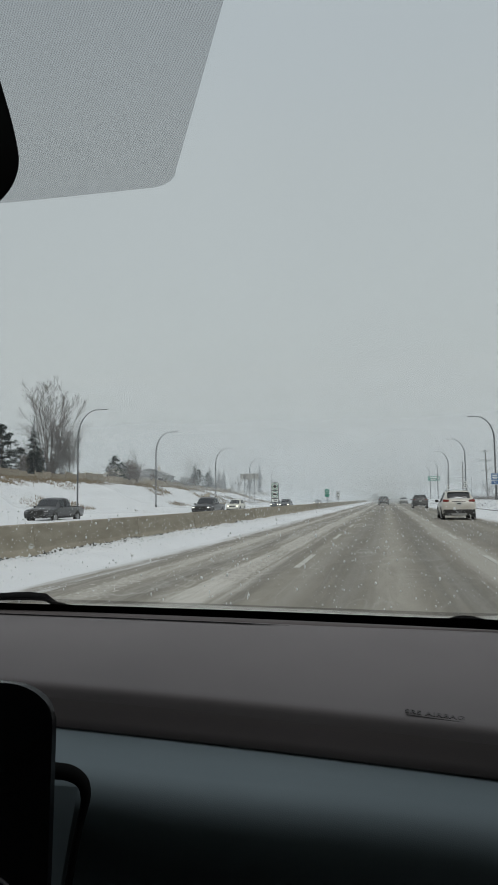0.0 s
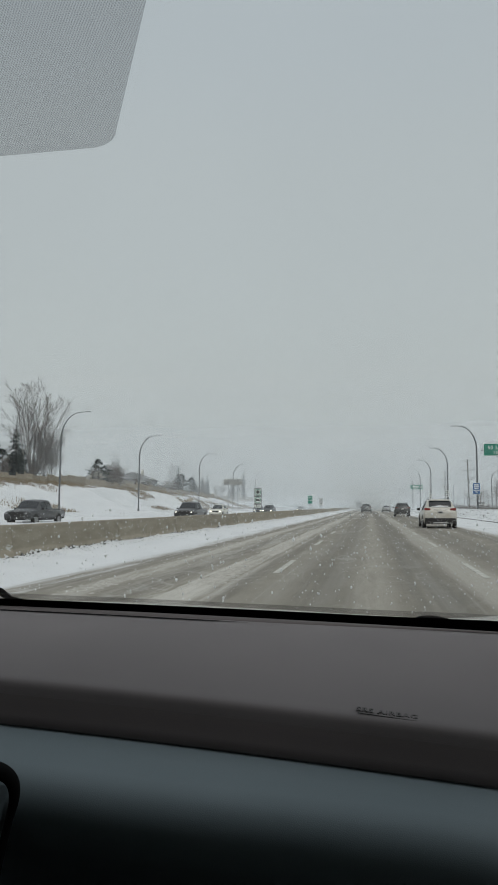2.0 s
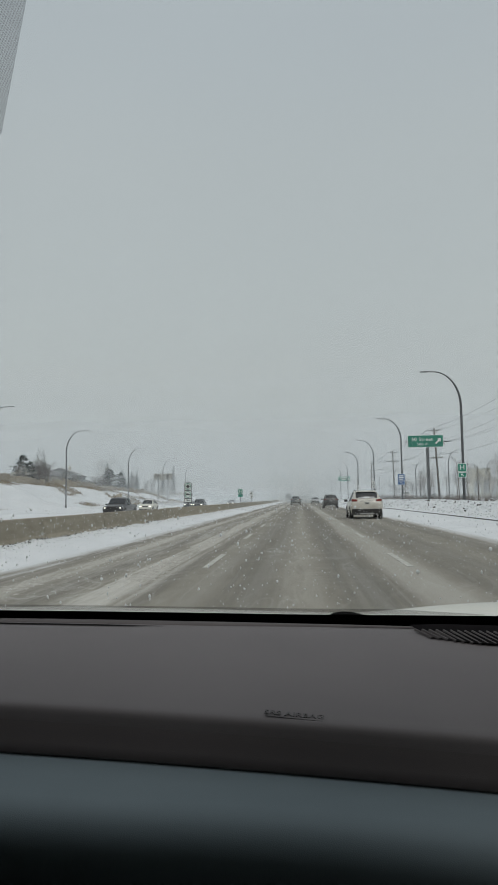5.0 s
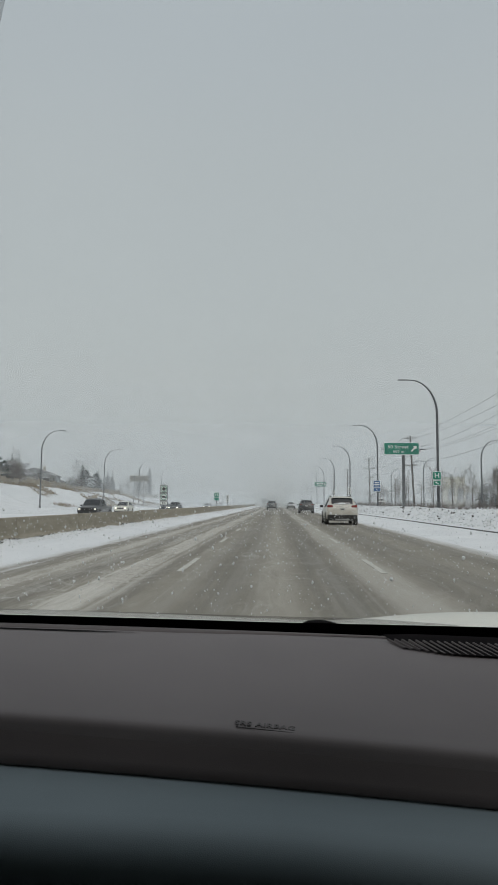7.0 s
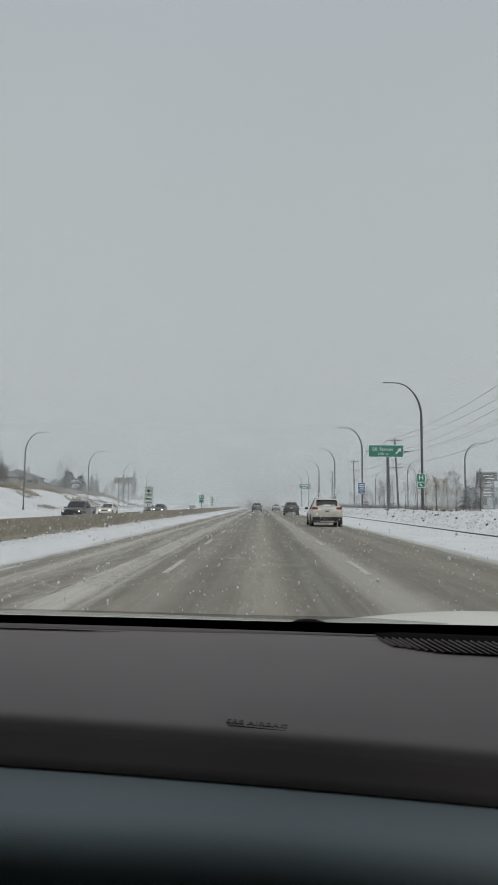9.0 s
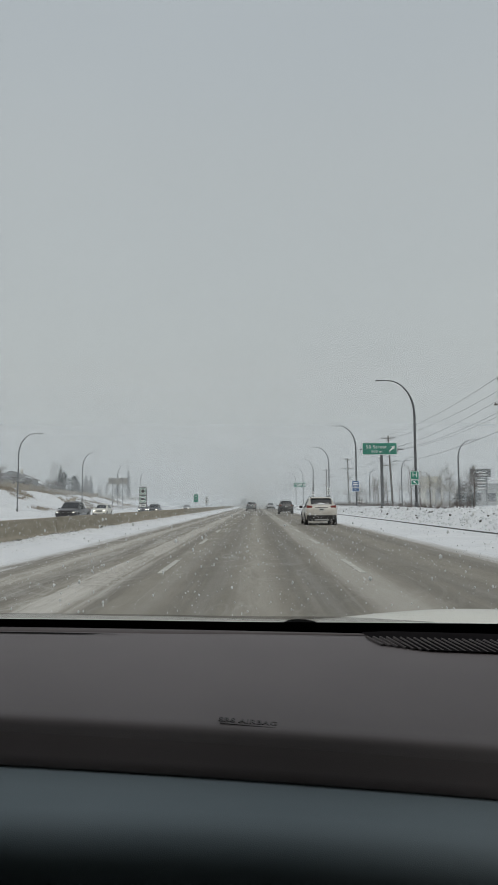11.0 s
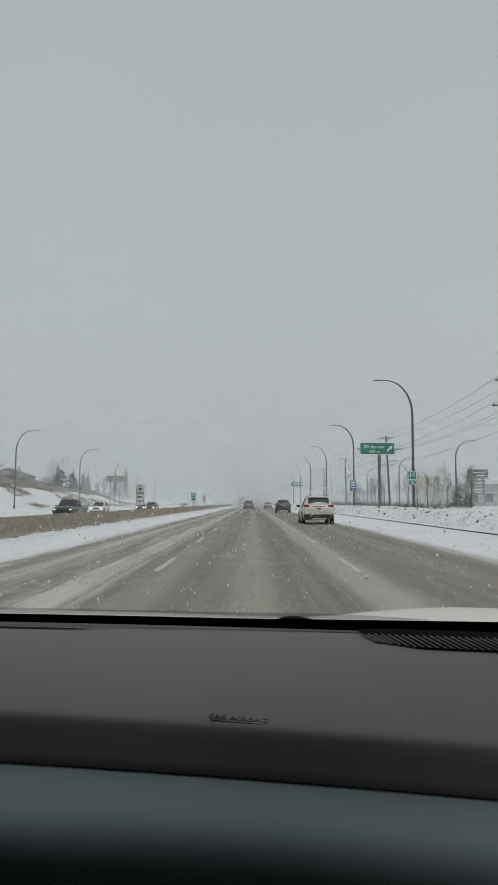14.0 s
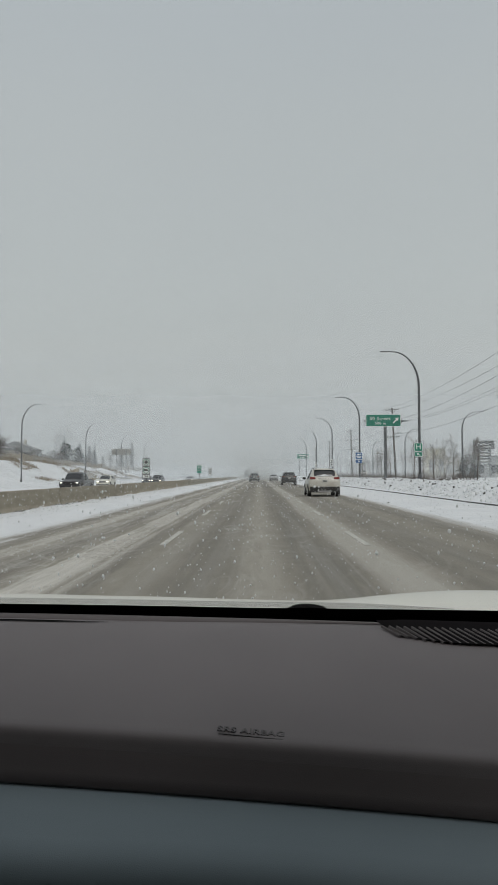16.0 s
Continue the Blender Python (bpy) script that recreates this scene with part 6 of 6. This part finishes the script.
house("house_two_storey", "grey two-storey house with snow-dusted roof behind fence", house_spot(-72, 204, 8), 12, 10, 4.6, 2.2, WALL_GREY, ROOF_DARK, [(-3.5, 3.4, 1.6, 1.2), (0, 3.4, 1.4, 1.2), (3.5, 3.4, 1.6, 1.2)])
house("house_wide", "beige house with snowy roof behind the fence", house_spot(-72, 182, -6), 13, 10, 4.2, 2.6, WALL_BEIGE, ROOF_DARK, [(-3, 2.0, 1.6, 1.2), (3, 2.0, 1.6, 1.2)])
house("bungalow", "low beige bungalow with dark roof behind fence", house_spot(-73, 226, 5), 12, 10, 2.6, 2.2, WALL_BEIGE, ROOF_DARK, [(-3, 1.8, 1.5, 1.1), (2.5, 1.8, 1.5, 1.1)], False)
house("bungalow_snowy", "low grey bungalow with snow-covered roof", house_spot(-74, 256, -4), 13, 10, 2.6, 2.2, WALL_GREY, ROOF_SNOW, [(-3, 1.8, 1.5, 1.1), (3, 1.8, 1.5, 1.1)])
house("house_far", "pale house fading in the haze", house_spot(-77, 296, 6), 12, 10, 3.6, 2.4, WALL_GREY, ROOF_DARK, [(-3, 2.2, 1.5, 1.2), (3, 2.2, 1.5, 1.2)])


def low_building(name, label, at, w, d, hgt, wall_mat, bays):
    b = thing(name, label, "building", at)
    part("wall", box((w, d, hgt + 1), (0, 0, hgt / 2 - 0.5), 0.03), wall_mat, b)
    part("roof", box((w + 0.4, d + 0.4, 0.45), (0, 0, hgt + 0.2), 0.04), ROOF_SNOW, b)
    part("parapet", box((w + 0.5, 0.25, 0.7), (0, -d / 2 - 0.05, hgt + 0.1), 0.03), SIGN_BACK, b)
    for k in range(bays):
        x = -w / 2 + w * (k + 0.5) / bays
        f = part("window_frame", box((w / bays * 0.66, 0.15, hgt * 0.42), (x, -d / 2 - 0.03, hgt * 0.38), 0.01), SIGN_BACK, b)
        part("pane", box((w / bays * 0.58, 0.06, hgt * 0.36), (x, -d / 2 - 0.10, hgt * 0.38)), WINDOW_DARK, f)
    return b


low_building("store", "long low grey store building in haze", pose(82, 205, 0.5, 0, 0, -8), 38, 14, 6.4, WALL_GREY, 9)
low_building("yellow_building", "yellow clad building in the haze", pose(64, 250, 0.5, 0, 0, -5), 6.5, 9, 10.5, WALL_YELLOW, 2)
low_building("warehouse", "pale warehouse far off in the haze", pose(118, 340, 0.8), 60, 24, 9.0, WALL_BEIGE, 8)
vehicle("parked_pickup", "white pickup parked by the side road", "pickup truck", "pickup", BODY_CLEAN, pose(25.6, 168, ground_z(25.6, 168) + 0.02, 0, 0, 172))
vehicle("parked_sedan", "snow-dusted silver sedan parked by side road", "car", "sedan", BODY_SILVER, pose(33, 175, ground_z(33, 175) + 0.02, 0, 0, 60))

# ---------------------------------------------------------------- falling snow
rnd = random.Random(77)
fv, ff = [], []
ball = bmesh.new()
bmesh.ops.create_icosphere(ball, subdivisions=1, radius=1)
FLAKE = [tuple(v.co) for v in ball.verts]
FLAKE_FACES = [tuple(v.index for v in f.verts) for f in ball.faces]
ball.free()
for _ in range(7200):
    y = 4.2 + 26 * rnd.random() ** 1.4
    x = rnd.uniform(-0.55, 0.55) * (y + 2.0)
    z = rnd.uniform(0.05, 1.22 - 0.008 * y)
    r = (0.0022 + 0.0034 * rnd.random() + 0.0105 * rnd.random() ** 5) * (0.7 + 0.02 * y)
    k = len(fv)
    wide, tall, turn = r * rnd.uniform(0.6, 1.1), r * rnd.uniform(0.8, 1.7), rnd.uniform(0, 3)
    for u, v, w in FLAKE:
        ca, sa = math.cos(turn), math.sin(turn)
        fv.append((x + (u * ca - w * sa) * wide * rnd.uniform(0.75, 1.2), y + v * wide, z + (u * sa + w * ca) * tall * rnd.uniform(0.75, 1.2)))
    ff += [(k + p, k + q, k + o) for p, q, o in FLAKE_FACES]
fm = bpy.data.meshes.new("snowflakes")
fm.from_pydata(fv, [], ff)
fm.materials.append(SNOW)
tagged(new("snowflakes", fm), "white snowflakes falling over the road", "snow", kind="stuff")
# flat pale sheets that paint in the snowfall haze and hide the distance
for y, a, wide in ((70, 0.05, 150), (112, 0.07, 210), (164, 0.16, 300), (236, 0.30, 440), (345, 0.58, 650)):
    v = part("haze_sheet", sheet([[(-wide, y, -3), (wide, y, -3)], [(-wide, y, 70), (wide, y, 70)]]), haze_veil("painted_haze", a, 66))
    tagged(v, "flat see-through pale sheet put in as snowfall haze", "snow", "snowfall", "stuff")
